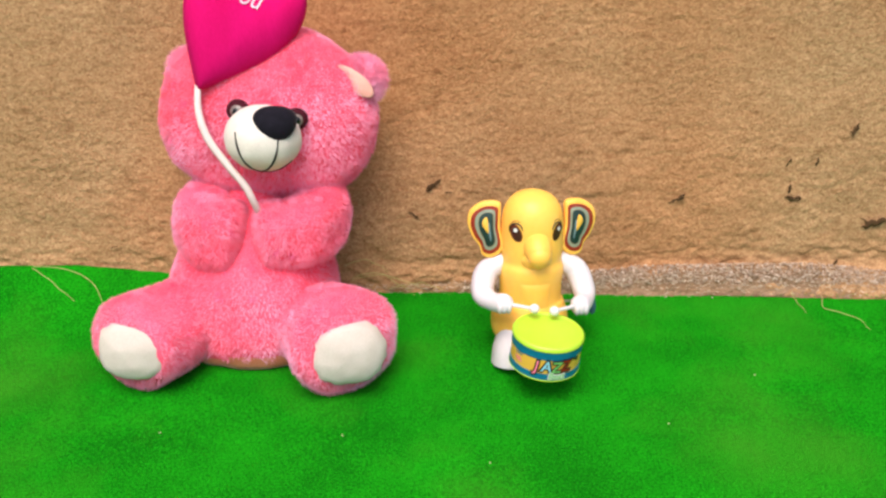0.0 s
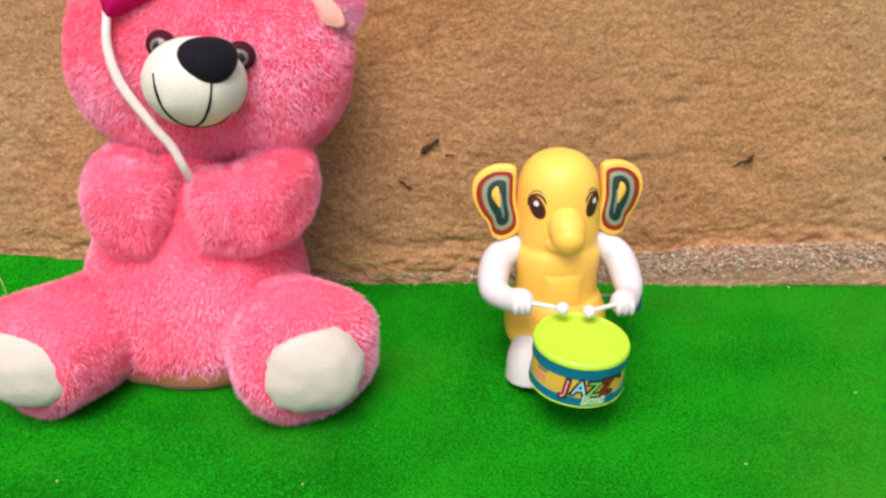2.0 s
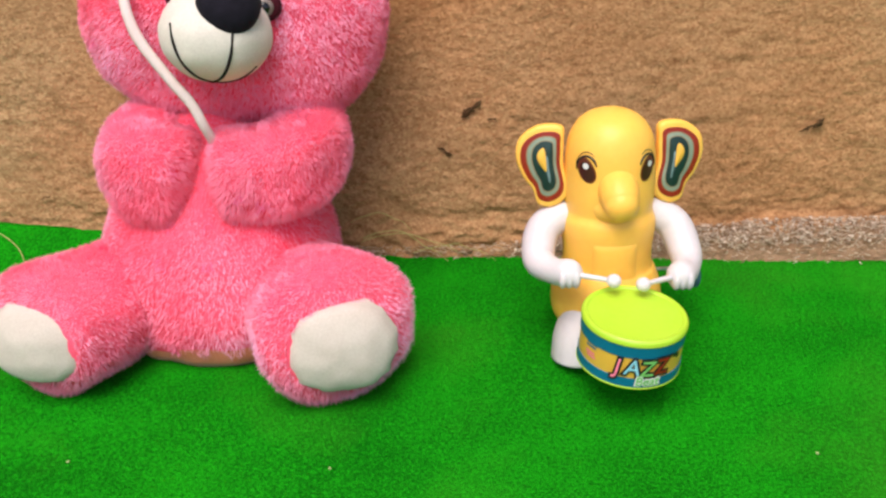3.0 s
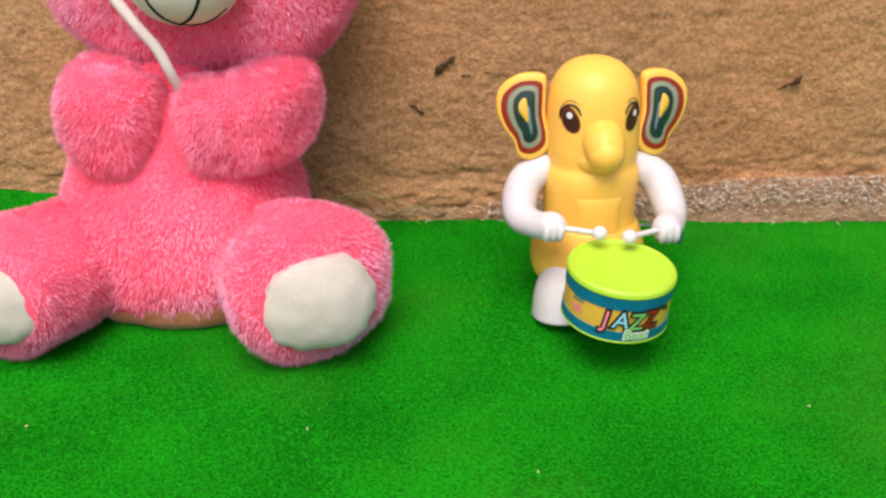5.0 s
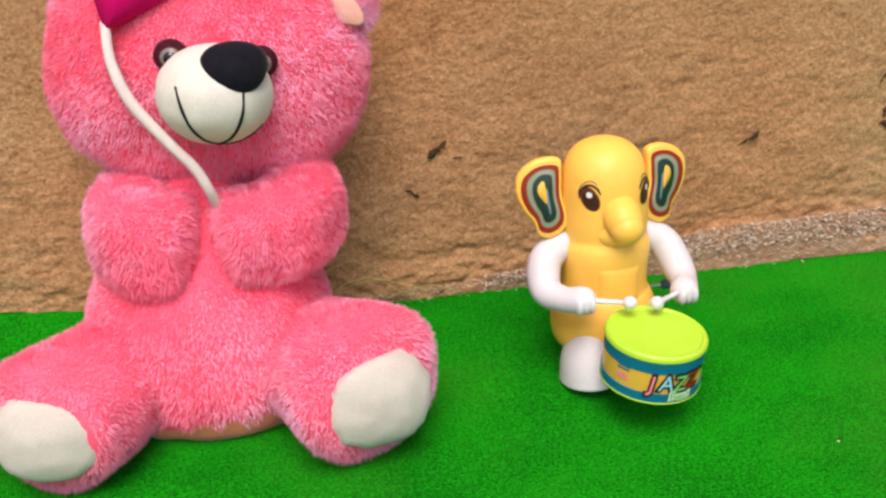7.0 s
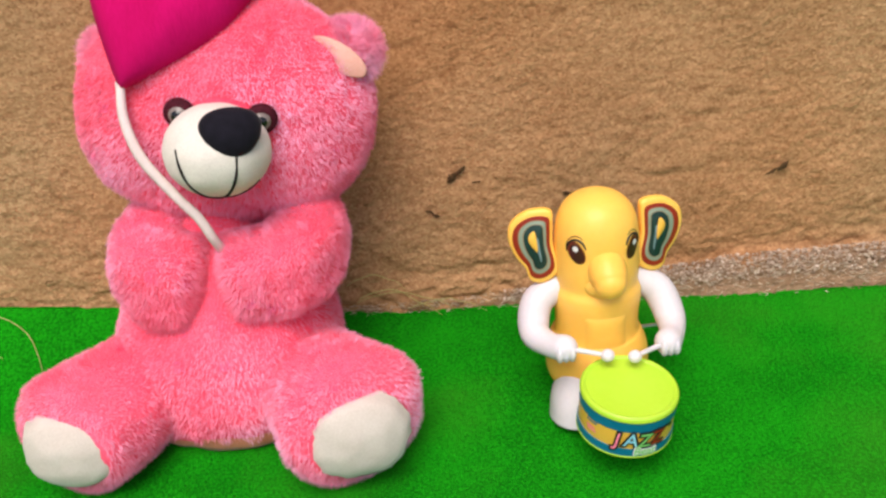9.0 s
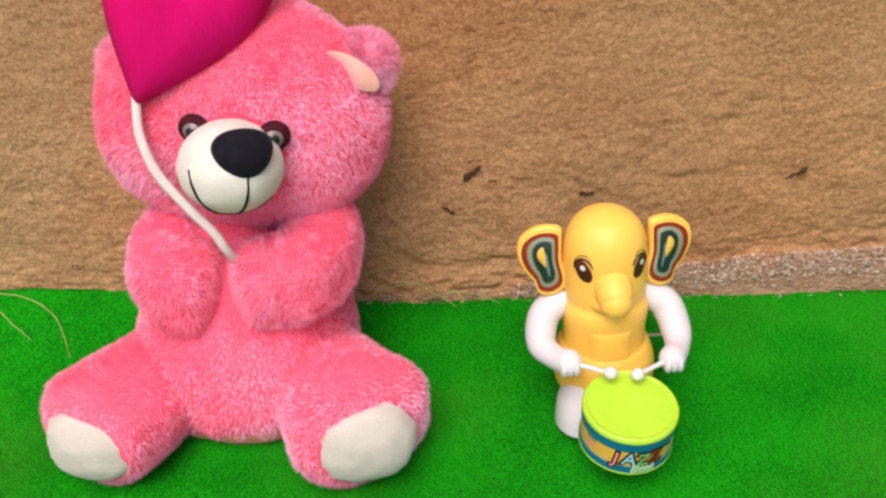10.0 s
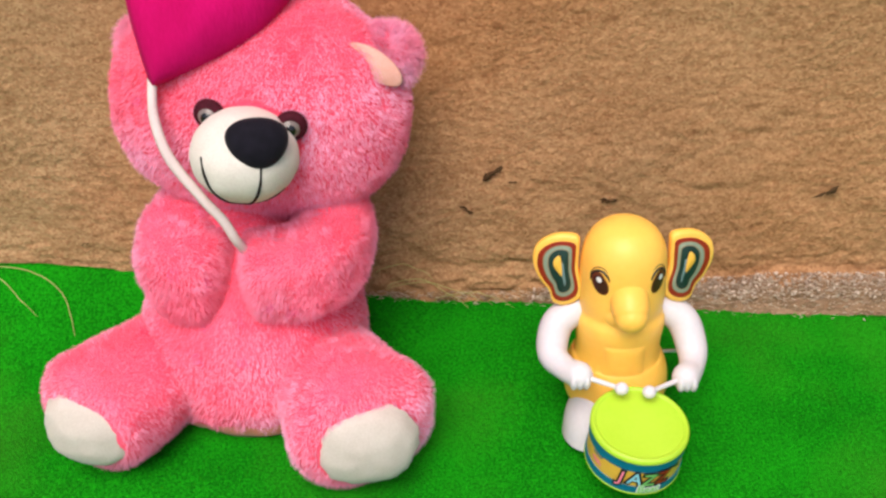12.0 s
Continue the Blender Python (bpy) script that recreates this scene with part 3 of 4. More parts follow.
def build_bear():
    bear = tagged(new("teddy_bear"), "pink plush teddy bear sitting on the green carpet against the wall", "teddy bear")
    bear.location = BEAR

    def soft(name, geo, label="", n=0, length=0.0026, comb=(0, -0.3, -0.55), wild=0.18, seed=1, skip=None):
        me = mesh_of(name, *geo, PINK)
        ob = part(name, me, None, bear, label)
        if n:
            fur(ob, me, int(n * 2.2), length * 1.3, 0.00031, comb, wild, FUR, skip, seed)
        return ob

    # torso: wide at the seat
    def pear(d):
        k = 1 - 0.34 * d.z if d.z > 0 else 1 + 0.15 * min(1.0, -2.0 * d.z)
        return Vector((d.x * k, d.y * k, max(d.z * (1.0 if d.z > 0 else 1.3), -0.86)))
    geo = ellipsoid(lb(-0.108, 0.737, 0.058), (0.061, 0.063, 0.067), 64, 48, shape=pear, lump=0.04, power=0.90)
    torso = soft("torso", geo, n=26000, comb=(0, -0.2, -0.7), seed=2, skip=lambda p, n: p[:, 2] < 0.013 + 0.003 * np.sin(p[:, 0] * 400))
    # lowest band of the torso again, slightly proud, in a peach tone
    low = [f for f in geo[1] if max(geo[0][q].z for q in f) < 0.0165]
    used = sorted({q for f in low for q in f})
    centre = lb(-0.108, 0.737, 0.058)
    where = {q: k for k, q in enumerate(used)}
    seat = [centre + (geo[0][q] - centre) * 1.012 for q in used]
    seat = [Vector((v.x, v.y, max(v.z, 0.0012))) for v in seat]
    part("torso_underside", mesh_of("torso_underside", seat, [tuple(where[q] for q in f) for f in low], PEACH), None, torso, "peach underside of the torso")
    # head
    def skull(d):
        cheek = 1 + 0.05 * max(0, -d.z)
        return Vector((d.x * cheek, d.y, d.z))
    head_c = lb(-0.0922, 0.767, 0.171)
    muz = lb(-0.0915, 0.712, 0.1720)

    def bald(p, n):
        q = (p - np.array(muz)) / np.array((0.029, 0.04, 0.025))
        return (q * q).sum(1) < 1.0
    soft("head", ellipsoid(head_c, (0.0800, 0.0445, 0.067), turn=(-8, 8, 0), shape=skull, lump=0.04, power=0.94), n=48000, comb=(0, -0.25, -0.45), seed=3, skip=bald)
    # ears, each with a pale lining folded at its front
    for name, c, turn, tilt in (("ear", (-0.0225, 0.767, 0.1980), 35, 1), ("ear", (-0.1465, 0.766, 0.2050), -42, -1)):
        ob = soft(name, ellipsoid(lb(*c), (0.0160, 0.010, 0.0155), 26, 18, turn=(-14, turn * 0.6, 0), lump=0.06), n=6500, length=0.0052, comb=(0.15 * tilt, 0, 0.25), wild=0.45, seed=6)
        o = [(0.0192 * math.cos(a), 0.0088 * math.sin(a) * (1.0 if math.sin(a) > 0 else 0.7)) for a in np.linspace(0, 2 * math.pi, 24, endpoint=False)]
        at = Matrix.Translation(lb(c[0] - 0.0075 * tilt, c[1] - 0.0150, c[2] + 0.0025)) @ Euler((radians(-18), radians(turn), 0)).to_matrix().to_4x4()
        part("ear_lining", mesh_of("ear_lining", *slab(o, 0.0055, 0.6, at), EARFUR), None, ob, "pale peach lining")
    # arms folded over the chest
    soft("arm", sweep([lb(-0.135, 0.757, 0.104), lb(-0.1390, 0.728, 0.103), lb(-0.1330, 0.708, 0.1015), lb(-0.1180, 0.7020, 0.0995)],
                      (0.0205, 0.0222, 0.0230, 0.0225), rings=26, flat=1.03, lump=0.0020, blunt=0.42, square=3.0), n=18000, length=0.0030, comb=(0.3, -0.2, -0.45), seed=8)
    soft("arm", sweep([lb(-0.060, 0.757, 0.103), lb(-0.0555, 0.730, 0.103), lb(-0.0640, 0.709, 0.1025), lb(-0.0920, 0.7015, 0.1015)],
                      (0.0205, 0.0218, 0.0225, 0.0215), rings=26, flat=1.03, lump=0.0020, blunt=0.40, square=3.0), n=18000, length=0.0030, comb=(-0.3, -0.2, -0.45), seed=9)

    # legs stretched forward, soles up
    def leg(points, radii, sole, turn, size, seed, flat):
        ob = soft("leg", sweep([lb(*p) for p in points], radii, flat=flat, lump=0.003, blunt=0.42), n=20000, length=0.0025, comb=(0, -0.35, -0.3), seed=seed,
                  skip=lambda p, n: (((p - np.array(lb(*sole))) / np.array((size[0] * 0.93, 0.03, size[1] * 0.93))) ** 2).sum(1) < 1.0)
        rng = random.Random(seed)
        o = []
        for k in range(40):
            a = 2 * math.pi * k / 40
            x, z = math.cos(a), math.sin(a)
            r = 1 / (abs(x) ** 2.5 + abs(z) ** 2.5) ** (1 / 2.5)
            o.append((x * r * size[0], z * r * size[1], 0.045 * rng.uniform(-1, 1)))
        verts = []
        rows = 9
        e = Euler([radians(a) for a in turn]).to_matrix()
        for i in range(rows):
            s = 1 - i / (rows - 1)
            dome = 0.009 * (1 - s ** 2.2) + (0.0 if i else -0.006)
            for x, z, jag in o:
                k = s * (1 + jag * s ** 6)
                w = 0.0009 * noise.noise(Vector((x * k * 110, z * k * 110, seed)))
                verts.append(lb(*sole) + e @ Vector((x * k, -dome - w, z * k)))
        part("sole_pad", mesh_of("sole_pad", verts, grid_faces(rows, 40), CREAM), None, ob, "cream felt sole pad")
    leg([(-0.138, 0.730, 0.030), (-0.163, 0.700, 0.0305), (-0.187, 0.665, 0.0325)], (0.031, 0.0350, 0.0385), (-0.1860, 0.6480, 0.0355), (-12, 0, -12), (0.0262, 0.0218), 11, 0.85)
    leg([(-0.080, 0.728, 0.032), (-0.058, 0.695, 0.0325), (-0.0360, 0.655, 0.0385)], (0.029, 0.0325, 0.0418), (-0.0325, 0.6368, 0.0375), (-10, 4, 10), (0.0282, 0.0240), 12, 0.91)

    # muzzle with stitched smile, nose, eyes
    me = mesh_of("muzzle", *ellipsoid(muz, (0.0274, 0.0270, 0.0234), turn=(0, 8, 17), lump=0.02), MUZZLE)
    muzzle = part("muzzle", me, None, bear, "cream felt muzzle")

    def on_muzzle(x, z, off=0.0004):
        e = Euler((0, radians(8), radians(17))).to_matrix()
        k = 1 - (x / 0.0274) ** 2 - (z / 0.0234) ** 2
        return muz + e @ Vector((x, -0.0270 * math.sqrt(max(k, 0.0)) - off, z))
    def snout(d):
        k = 1 + 0.16 * d.z
        return Vector((d.x * k, d.y, d.z * (1.0 if d.z > 0 else 1.12)))
    nose = ellipsoid(on_muzzle(0.0040, 0.0165, -0.003), (0.0152, 0.0090, 0.0120), 32, 20, turn=(-36, 3, 10), shape=snout, power=0.94)
    part("nose", mesh_of("nose", *nose, NOSE), None, muzzle, "black velvet nose")

    def stitch(path, r=0.0008):
        pts = [on_muzzle(x, z, 0.0003) for x, z in path]
        part("smile_stitch", mesh_of("smile_stitch", *sweep(pts, [r * 0.7] + [r] * (len(pts) - 2) + [r * 0.7], 24, 6, caps=2), THREAD), None, muzzle)
    stitch([(0.0050, 0.008), (0.0040, -0.004), (0.0015, -0.0145), (-0.002, -0.0198)])
    stitch([(-0.0225, 0.0075), (-0.0212, -0.001), (-0.0170, -0.0100), (-0.0105, -0.0165), (-0.0025, -0.0202)])
    stitch([(-0.0025, -0.0202), (0.006, -0.0195), (0.013, -0.0165), (0.0180, -0.0110)], 0.00045)
    for x, y, z, yaw in ((-0.1095, 0.7240, 0.1885, -14), (-0.0685, 0.7220, 0.1825, 16)):
        def at(dy, scale):
            return Matrix.Translation(lb(x, y + dy, z)) @ Euler((radians(-14), 0, radians(yaw))).to_matrix().to_4x4() @ Matrix.Diagonal((scale[0], scale[1], scale[2], 1))
        ball = ellipsoid((0, 0, 0), (1, 1, 1), 24, 16)
        eye = part("eye", mesh_of("eye", *placed(ball, at(0.0, (0.0086, 0.0045, 0.0080))), EYEFELT), None, bear, "dark maroon felt eye rim")
        part("iris", mesh_of("iris", *placed(ball, at(-0.0020, (0.0058, 0.0036, 0.0053))), EYERIM), None, eye, "grey plastic iris")
        part("pupil", mesh_of("pupil", *placed(ball, at(-0.0030, (0.0043, 0.0031, 0.0040))), PUPIL), None, eye, "glossy black pupil")


def build_heart():
    """Stuffed heart with its lettering and cord."""
    heart = tagged(new("plush_heart"), "magenta plush heart with white embroidered words, resting on the bear's head", "plush heart")
    base = Vector((-0.1375, 0.7285, 0.2015))
    heart.location = base
    N = 72
    raw = []
    for k in range(N):
        t = 2 * math.pi * k / N
        raw.append((16 * math.copysign(abs(math.sin(t)) ** 1.8, math.sin(t)) / 17.0, (13 * math.cos(t) - 5 * math.cos(2 * t) - 2 * math.cos(3 * t) - math.cos(4 * t)) / 17.0))
    W, H, T = 0.0450, 0.0595, 0.019
    cz = 1.0
    out = [(x * W, (z + cz) * H) for x, z in raw]
    mid = (0.0, 1.12 * H)
    turn = Matrix.Translation((0, 0, 0)) @ Euler((radians(-21), radians(33), radians(4))).to_matrix().to_4x4()

    # height of the stuffing: a membrane blown up inside the outline
    g = 90
    gx, gz = np.linspace(-0.056, 0.056, g), np.linspace(-0.004, 0.145, g)
    inside = np.zeros((g, g), bool)
    ox, oz = np.array([p[0] for p in out]), np.array([p[1] for p in out])
    for i, z in enumerate(gz):
        cross = np.zeros(g, int)
        for k in range(N):
            x1, z1, x2, z2 = ox[k], oz[k], ox[(k + 1) % N], oz[(k + 1) % N]
            if (z1 > z) != (z2 > z):
                cross += gx < x1 + (z - z1) / (z2 - z1) * (x2 - x1)
        inside[i] = cross % 2 == 1
    hgt = np.zeros((g, g))
    for _ in range(2500):
        hgt[1:-1, 1:-1] = 0.25 * (hgt[2:, 1:-1] + hgt[:-2, 1:-1] + hgt[1:-1, 2:] + hgt[1:-1, :-2]) + 0.001
        hgt[~inside] = 0
    hgt /= hgt.max()

    def dome(px, pz):
        a = min(max((px - gx[0]) / (gx[1] - gx[0]), 0), g - 2)
        b = min(max((pz - gz[0]) / (gz[1] - gz[0]), 0), g - 2)
        i, j = int(b), int(a)
        u, v = a - j, b - i
        return T * math.sqrt(max(0.0, (hgt[i, j] * (1 - u) + hgt[i, j + 1] * u) * (1 - v) + (hgt[i + 1, j] * (1 - u) + hgt[i + 1, j + 1] * u) * v))
    verts = []
    rings = 14
    for side in (-1, 1):
        for i in range(rings):
            s = 1 - 0.985 * i / (rings - 1)
            for x, z in out:
                px, pz = mid[0] + (x - mid[0]) * s, mid[1] + (z - mid[1]) * s
                wr = 0.0007 * noise.noise(Vector((px * 70, pz * 30, side)))
                verts.append(turn @ Vector((px, side * ((dome(px, pz) + wr) if i else 0), pz)))
    f = []
    n = rings * N
    for side in (0, 1):
        for i in range(rings - 1):
            for j in range(N):
                k = (j + 1) % N
                q = (side * n + i * N + j, side * n + i * N + k, side * n + (i + 1) * N + k, side * n + (i + 1) * N + j)
                f.append(q if side == 0 else q[::-1])
        last = [side * n + (rings - 1) * N + j for j in range(N)]
        f.append(tuple(last) if side == 0 else tuple(last[::-1]))
    for j in range(N):
        k = (j + 1) % N
        f.append((j, n + j, n + k, k))
    bm = bmesh.new()
    me = mesh_of("cushion", verts, f, MAGENTA)
    bm.from_mesh(me)
    bmesh.ops.remove_doubles(bm, verts=bm.verts, dist=1e-5)
    part("cushion", bm, MAGENTA, heart)

    def face(px, pz, off):
        return turn @ Vector((px, -dome(px, pz) - off, pz))

    def letters(words, size, cx, czz, slant=0.22, wide=1.0):
        bm = text_mesh(words, size, 0.00030, 0.0)
        for v in bm.verts:
            x, y, h = v.co
            a, b = (x + slant * y) * wide, y
            v.co = face(cx + a * 0.985 - b * 0.17, czz + a * 0.17 + b * 0.985, 0.0006 + h)
        part("lettering", bm, EMBROID, heart, "white embroidered lettering")
    letters("I", 0.0195, -0.0330, 0.0640)
    letters("You", 0.0210, -0.0035, 0.0735, 0.30, 0.74)
    pts = [(-0.0205 + 0.0074 * x, 0.0690 + 0.0068 * z) for x, z in raw[::3]]
    pts = pts + pts[:1]
    part("heart_outline", mesh_of("heart_outline", *sweep([face(x, z, 0.0004) for x, z in pts], [0.0009] * len(pts), 60, 6, caps=1), EMBROID), None, heart, "white embroidered heart outline")
    # soft white stick that runs from the tip down behind the paws
    path = [(-0.1375, 0.731, 0.204), (-0.1365, 0.720, 0.189), (-0.1295, 0.7095, 0.172), (-0.1145, 0.7015, 0.1530), (-0.1045, 0.6980, 0.1410), (-0.0990, 0.6965, 0.1290), (-0.0950, 0.7030, 0.1140)]
    part("cord", mesh_of("cord", *sweep([Vector(p) - base for p in path], [0.0024, 0.0026, 0.0027, 0.0027, 0.0026, 0.0025, 0.0024], 46, 12, lump=0.0002), WHITECORD), None, heart, "soft white fabric cord")


build_bear()
build_heart()


# ---- the drumming elephant ----
PROFILE = [(0.004, 0.0135), (0.018, 0.0137), (0.0255, 0.0155), (0.0285, 0.0205), (0.0294, 0.028), (0.0284, 0.037), (0.0254, 0.0450), (0.0240, 0.0470), (0.0233, 0.052), (0.0236, 0.060),
           (0.0246, 0.068), (0.0245, 0.0735), (0.0232, 0.0770), (0.0228, 0.0795), (0.0234, 0.086), (0.0233, 0.096), (0.0230, 0.107), (0.0214, 0.1160), (0.0180, 0.1228), (0.0132, 0.1272), (0.0076, 0.1296), (0.003, 0.1304), (0.0003, 0.1305)]
LEAN_BACK = Matrix.Translation((0, 0, 0.02)) @ Euler((radians(-5.5), 0, 0)).to_matrix().to_4x4() @ Matrix.Translation((0, 0, -0.02))
EAR = [(0.95, 1.50), (0.0, 1.65), (-0.85, 1.25), (-1.12, 0.5), (-0.95, -0.3), (-0.62, -0.9), (-0.5, -1.5), (0.0, -1.72), (0.6, -1.5), (0.85, -1.0), (0.8, 0.0), (0.95, 0.9)]


def body_r(z):
    return float(np.interp(z, [p[1] for p in PROFILE], [p[0] for p in PROFILE]))


def on_body(a, z, off=0.0):
    """A place on the body at the angle a (0: front, positive: its left) and height z."""
    r = body_r(z) + off
    return Vector((r * math.sin(a), -r * math.cos(a), z))


def build_elephant():
    toy = tagged(new("drumming_elephant_toy"), "yellow plastic wind-up elephant with white arms playing a small drum", "wind-up toy")
    toy.matrix_world = pose(0.1035, 0.702, 0.0, 0, 0, 3)

    def shell(name, geo, material, parent, label=""):
        """A piece of the leaning upper body."""
        return part(name, mesh_of(name, *placed(geo, LEAN_BACK), material), None, parent, label)
    fine = [tuple(p) for p in spline([(r, 0, z) for r, z in PROFILE], 90)[:, [0, 2]]]
    body = shell("body", lathe([(max(r, 2e-4), z) for r, z in fine], 56), YELLOW, toy, "yellow plastic body and head")
    gaze = radians(1)
    # bib and belt moulded on the chest
    v = []
    for i in range(12):
        for j in range(20):
            u, w = j / 19 * 2 - 1, i / 11 * 2 - 1
            edge = max(abs(u) ** 4, abs(w) ** 4)
            v.append(on_body(0.55 * u, 0.0555 + 0.0105 * w, 0.0019 * (1 - edge) - 0.0006))
    shell("chest_plate", (v, grid_faces(12, 20, closed=False)), YELLOW, body)
    # short trunk reaching forward over a rounded chin, and the brow ridge beside it
    turn = Euler((0, 0, gaze)).to_matrix().to_4x4()
    shell("trunk", placed(sweep([(0, -0.0140, 0.0990), (0, -0.0215, 0.0945), (0, -0.0265, 0.0910), (0, -0.0290, 0.0890)], (0.0088, 0.0102, 0.0098, 0.0087), 26, 24, up=(1, 0, 0), blunt=0.9, caps=9), turn), YELLOW, body)
    shell("chin", placed(ellipsoid((0, -0.0165, 0.0835), (0.0125, 0.0105, 0.0085), 28, 18), turn), YELLOW, body)
    # eyes printed on the face
    for s in (-1, 1):
        a0, z0 = s * 0.73 + gaze, 0.1038

        def decal(name, material, w, h, dx, dz, off, parent, skew=0.0):
            c = on_body(a0 + dx / 0.0236, z0 + dz, off)
            vs = [c]
            for rr in (0.5, 1.0):
                for k in range(24):
                    t = 2 * math.pi * k / 24
                    vs.append(on_body(a0 + (dx + (w * math.cos(t) + skew * math.sin(t)) * rr) / 0.0236, z0 + dz + h * math.sin(t) * rr, off))
            f = [(0, 1 + k, 1 + (k + 1) % 24) for k in range(24)] + [(1 + k, 25 + k, 25 + (k + 1) % 24, 1 + (k + 1) % 24) for k in range(24)]
            return shell(name, (vs, f), material, parent)
        eye = decal("eye", BROWNP, 0.0053, 0.0064, 0, 0, 0.00025, body, 0.0020 * s)
        decal("pupil", DARKBROWNP, 0.0041, 0.0050, -0.0004 * s, -0.0006, 0.0004, eye, 0.0013 * s)
        decal("eye_glint", WHITEPRINT, 0.0017, 0.0016, 0.0004 + 0.0006 * s, 0.0022, 0.00055, eye)
        for lift, r, a1, a2 in ((0.0016, 0.00062, 0.10, 1.05), (0.0036, 0.00024, 0.3, 0.95)):
            pts = [on_body(a0 + math.cos(math.pi * u) * (0.0054 + lift * 0.4) / 0.0236, z0 + 0.0008 + math.sin(math.pi * u) * (0.0048 + lift), 0.0003) for u in np.linspace(a1, a2, 7)]
            if s > 0:
                pts = [on_body(a0 - math.cos(math.pi * u) * (0.0054 + lift * 0.4) / 0.0236, z0 + 0.0008 + math.sin(math.pi * u) * (0.0048 + lift), 0.0003) for u in np.linspace(a1, a2, 7)]
            shell("eyelash", sweep(pts, [r * 0.5] + [r] * 5 + [r * 0.4], 14, 5, caps=1), BLACKP, eye)
    # ears with their printed bands
    for s in (-1, 1):
        shape = [(x * -s, z) for x, z in EAR]
        at = LEAN_BACK @ Matrix.Translation((s * 0.0336, 0.001, 0.1012)) @ Euler((radians(-4), radians(9 * s), radians(9 * s))).to_matrix().to_4x4()
        u = 0.0106
        o = loop_spline([(x * u * 1.16, z * u * 1.22) for x, z in shape], 48)
        ear = part("ear", mesh_of("ear", *slab(o, 0.0058, 0.5, at), YELLOW), None, toy, "yellow ear with printed red and grey bands")
        bands = ((REDP, 0.96, 1.02, 0, 0), (GREYP, 0.73, 0.88, 0.02, 0.02), (SAGEP, 0.67, 0.84, 0.03, 0.02), (GREYP, 0.56, 0.77, 0.04, 0.03), (DARKP, 0.50, 0.73, 0.05, 0.04), (BLUEGREYP, 0.09, 0.40, 0.16, -0.14))
        for k, (material, sx, sz, cx, cz) in enumerate(bands):
            o = loop_spline([((x * sx + cx * -s) * u, (z * sz + cz) * u) for x, z in shape], 48)
            part("ear_band", mesh_of("ear_band", *slab(o, 0.0003, 0.05, at @ Matrix.Translation((0, -0.0030 - 0.00012 * k, 0))), material), None, ear)
        o = loop_spline([((-0.02 * -s + x * -s) * u, (0.42 + z) * u) for x, z in ((0.16, 0.46), (-0.14, 0.36), (-0.24, 0.0), (-0.06, -0.44), (0.12, -0.60))], 30)
        part("ear_band", mesh_of("ear_band", *slab(o, 0.0003, 0.05, at @ Matrix.Translation((0, -0.0040, 0))), LABEL), None, ear)
    # legs
    for s in (-1, 1):
        part("leg", mesh_of("leg", *sweep([(s * 0.0150, -0.0125, 0.021), (s * 0.0165, -0.0165, 0.012), (s * 0.0160, -0.0190, 0.003)], (0.0112, 0.0134, 0.0152), 16, 26, up=(0, -1, 0), flat=1.45, blunt=0.19), WHITEP), None, toy, "white plastic leg")
    # arms with sticks
    for s, pts, tip in ((-1, [(-0.0235, 0.006, 0.0745), (-0.0345, 0.002, 0.0670), (-0.0378, -0.009, 0.0560), (-0.0320, -0.021, 0.0555), (-0.0255, -0.029, 0.0580)], (-0.0050, -0.042, 0.0600)),
                        (1, [(0.0235, 0.006, 0.0745), (0.0345, 0.002, 0.0670), (0.0388, -0.009, 0.0560), (0.0365, -0.021, 0.0535), (0.0315, -0.030, 0.0550)], (0.0095, -0.043, 0.0580))):
        arm = part("arm", mesh_of("arm", *sweep(pts, (0.0080, 0.0090, 0.0084, 0.0068, 0.0074), 26, 20), WHITEP), None, toy, "white plastic arm with fist")
        fist = Vector(pts[-1])
        for k in range(3):
            part("finger", mesh_of("finger", *ellipsoid(fist + Vector((0.0033 * (k - 1), -0.0042, -0.001)), (0.0024, 0.0036, 0.0050), 12, 8), WHITEP), None, arm)
        t = Vector(tip)
        stick = part("drumstick", mesh_of("drumstick", *sweep([fist, fist.lerp(t, 0.5), t], (0.0016, 0.0014, 0.0013), 8, 12), WHITEP), None, arm, "white drumstick")
        part("stick_head", mesh_of("stick_head", *ellipsoid(t, (0.0037, 0.0035, 0.0035), 18, 12), WHITEP), None, stick)
    # drum hung in front
    dm = Matrix.Translation((0.0010, -0.0565, 0.0235)) @ Euler((radians(2), radians(4), 0)).to_matrix().to_4x4() @ Matrix.Diagonal((1.045, 1.045, 1.13, 1))
    R, Hh = 0.0244, 0.0245

    def ring(name, material, prof, parent, label=""):
        return part(name, crisp(mesh_of(name, *placed(lathe(prof, 64), dm), material)), None, parent, label)
    drum = ring("drum", LABEL, [(0.001, 0.0015), (R - 0.0008, 0.0015), (R - 0.0006, 0.002), (R - 0.0006, Hh - 0.002), (R - 0.001, Hh - 0.0015), (0.001, Hh - 0.0015)], toy, "small toy drum with lime head and printed side")
    ring("drum_head", LIME, [(0.001, Hh - 0.0008), (R - 0.0034, Hh - 0.0008), (R - 0.0028, Hh - 0.0008), (R - 0.0023, Hh - 0.0003), (R - 0.0017, Hh), (R - 0.0009, Hh), (R - 0.0002, Hh - 0.0005), (R + 0.0002, Hh - 0.0012), (R + 0.0002, Hh - 0.0028), (R - 0.002, Hh - 0.003)], drum, "lime green drum head")
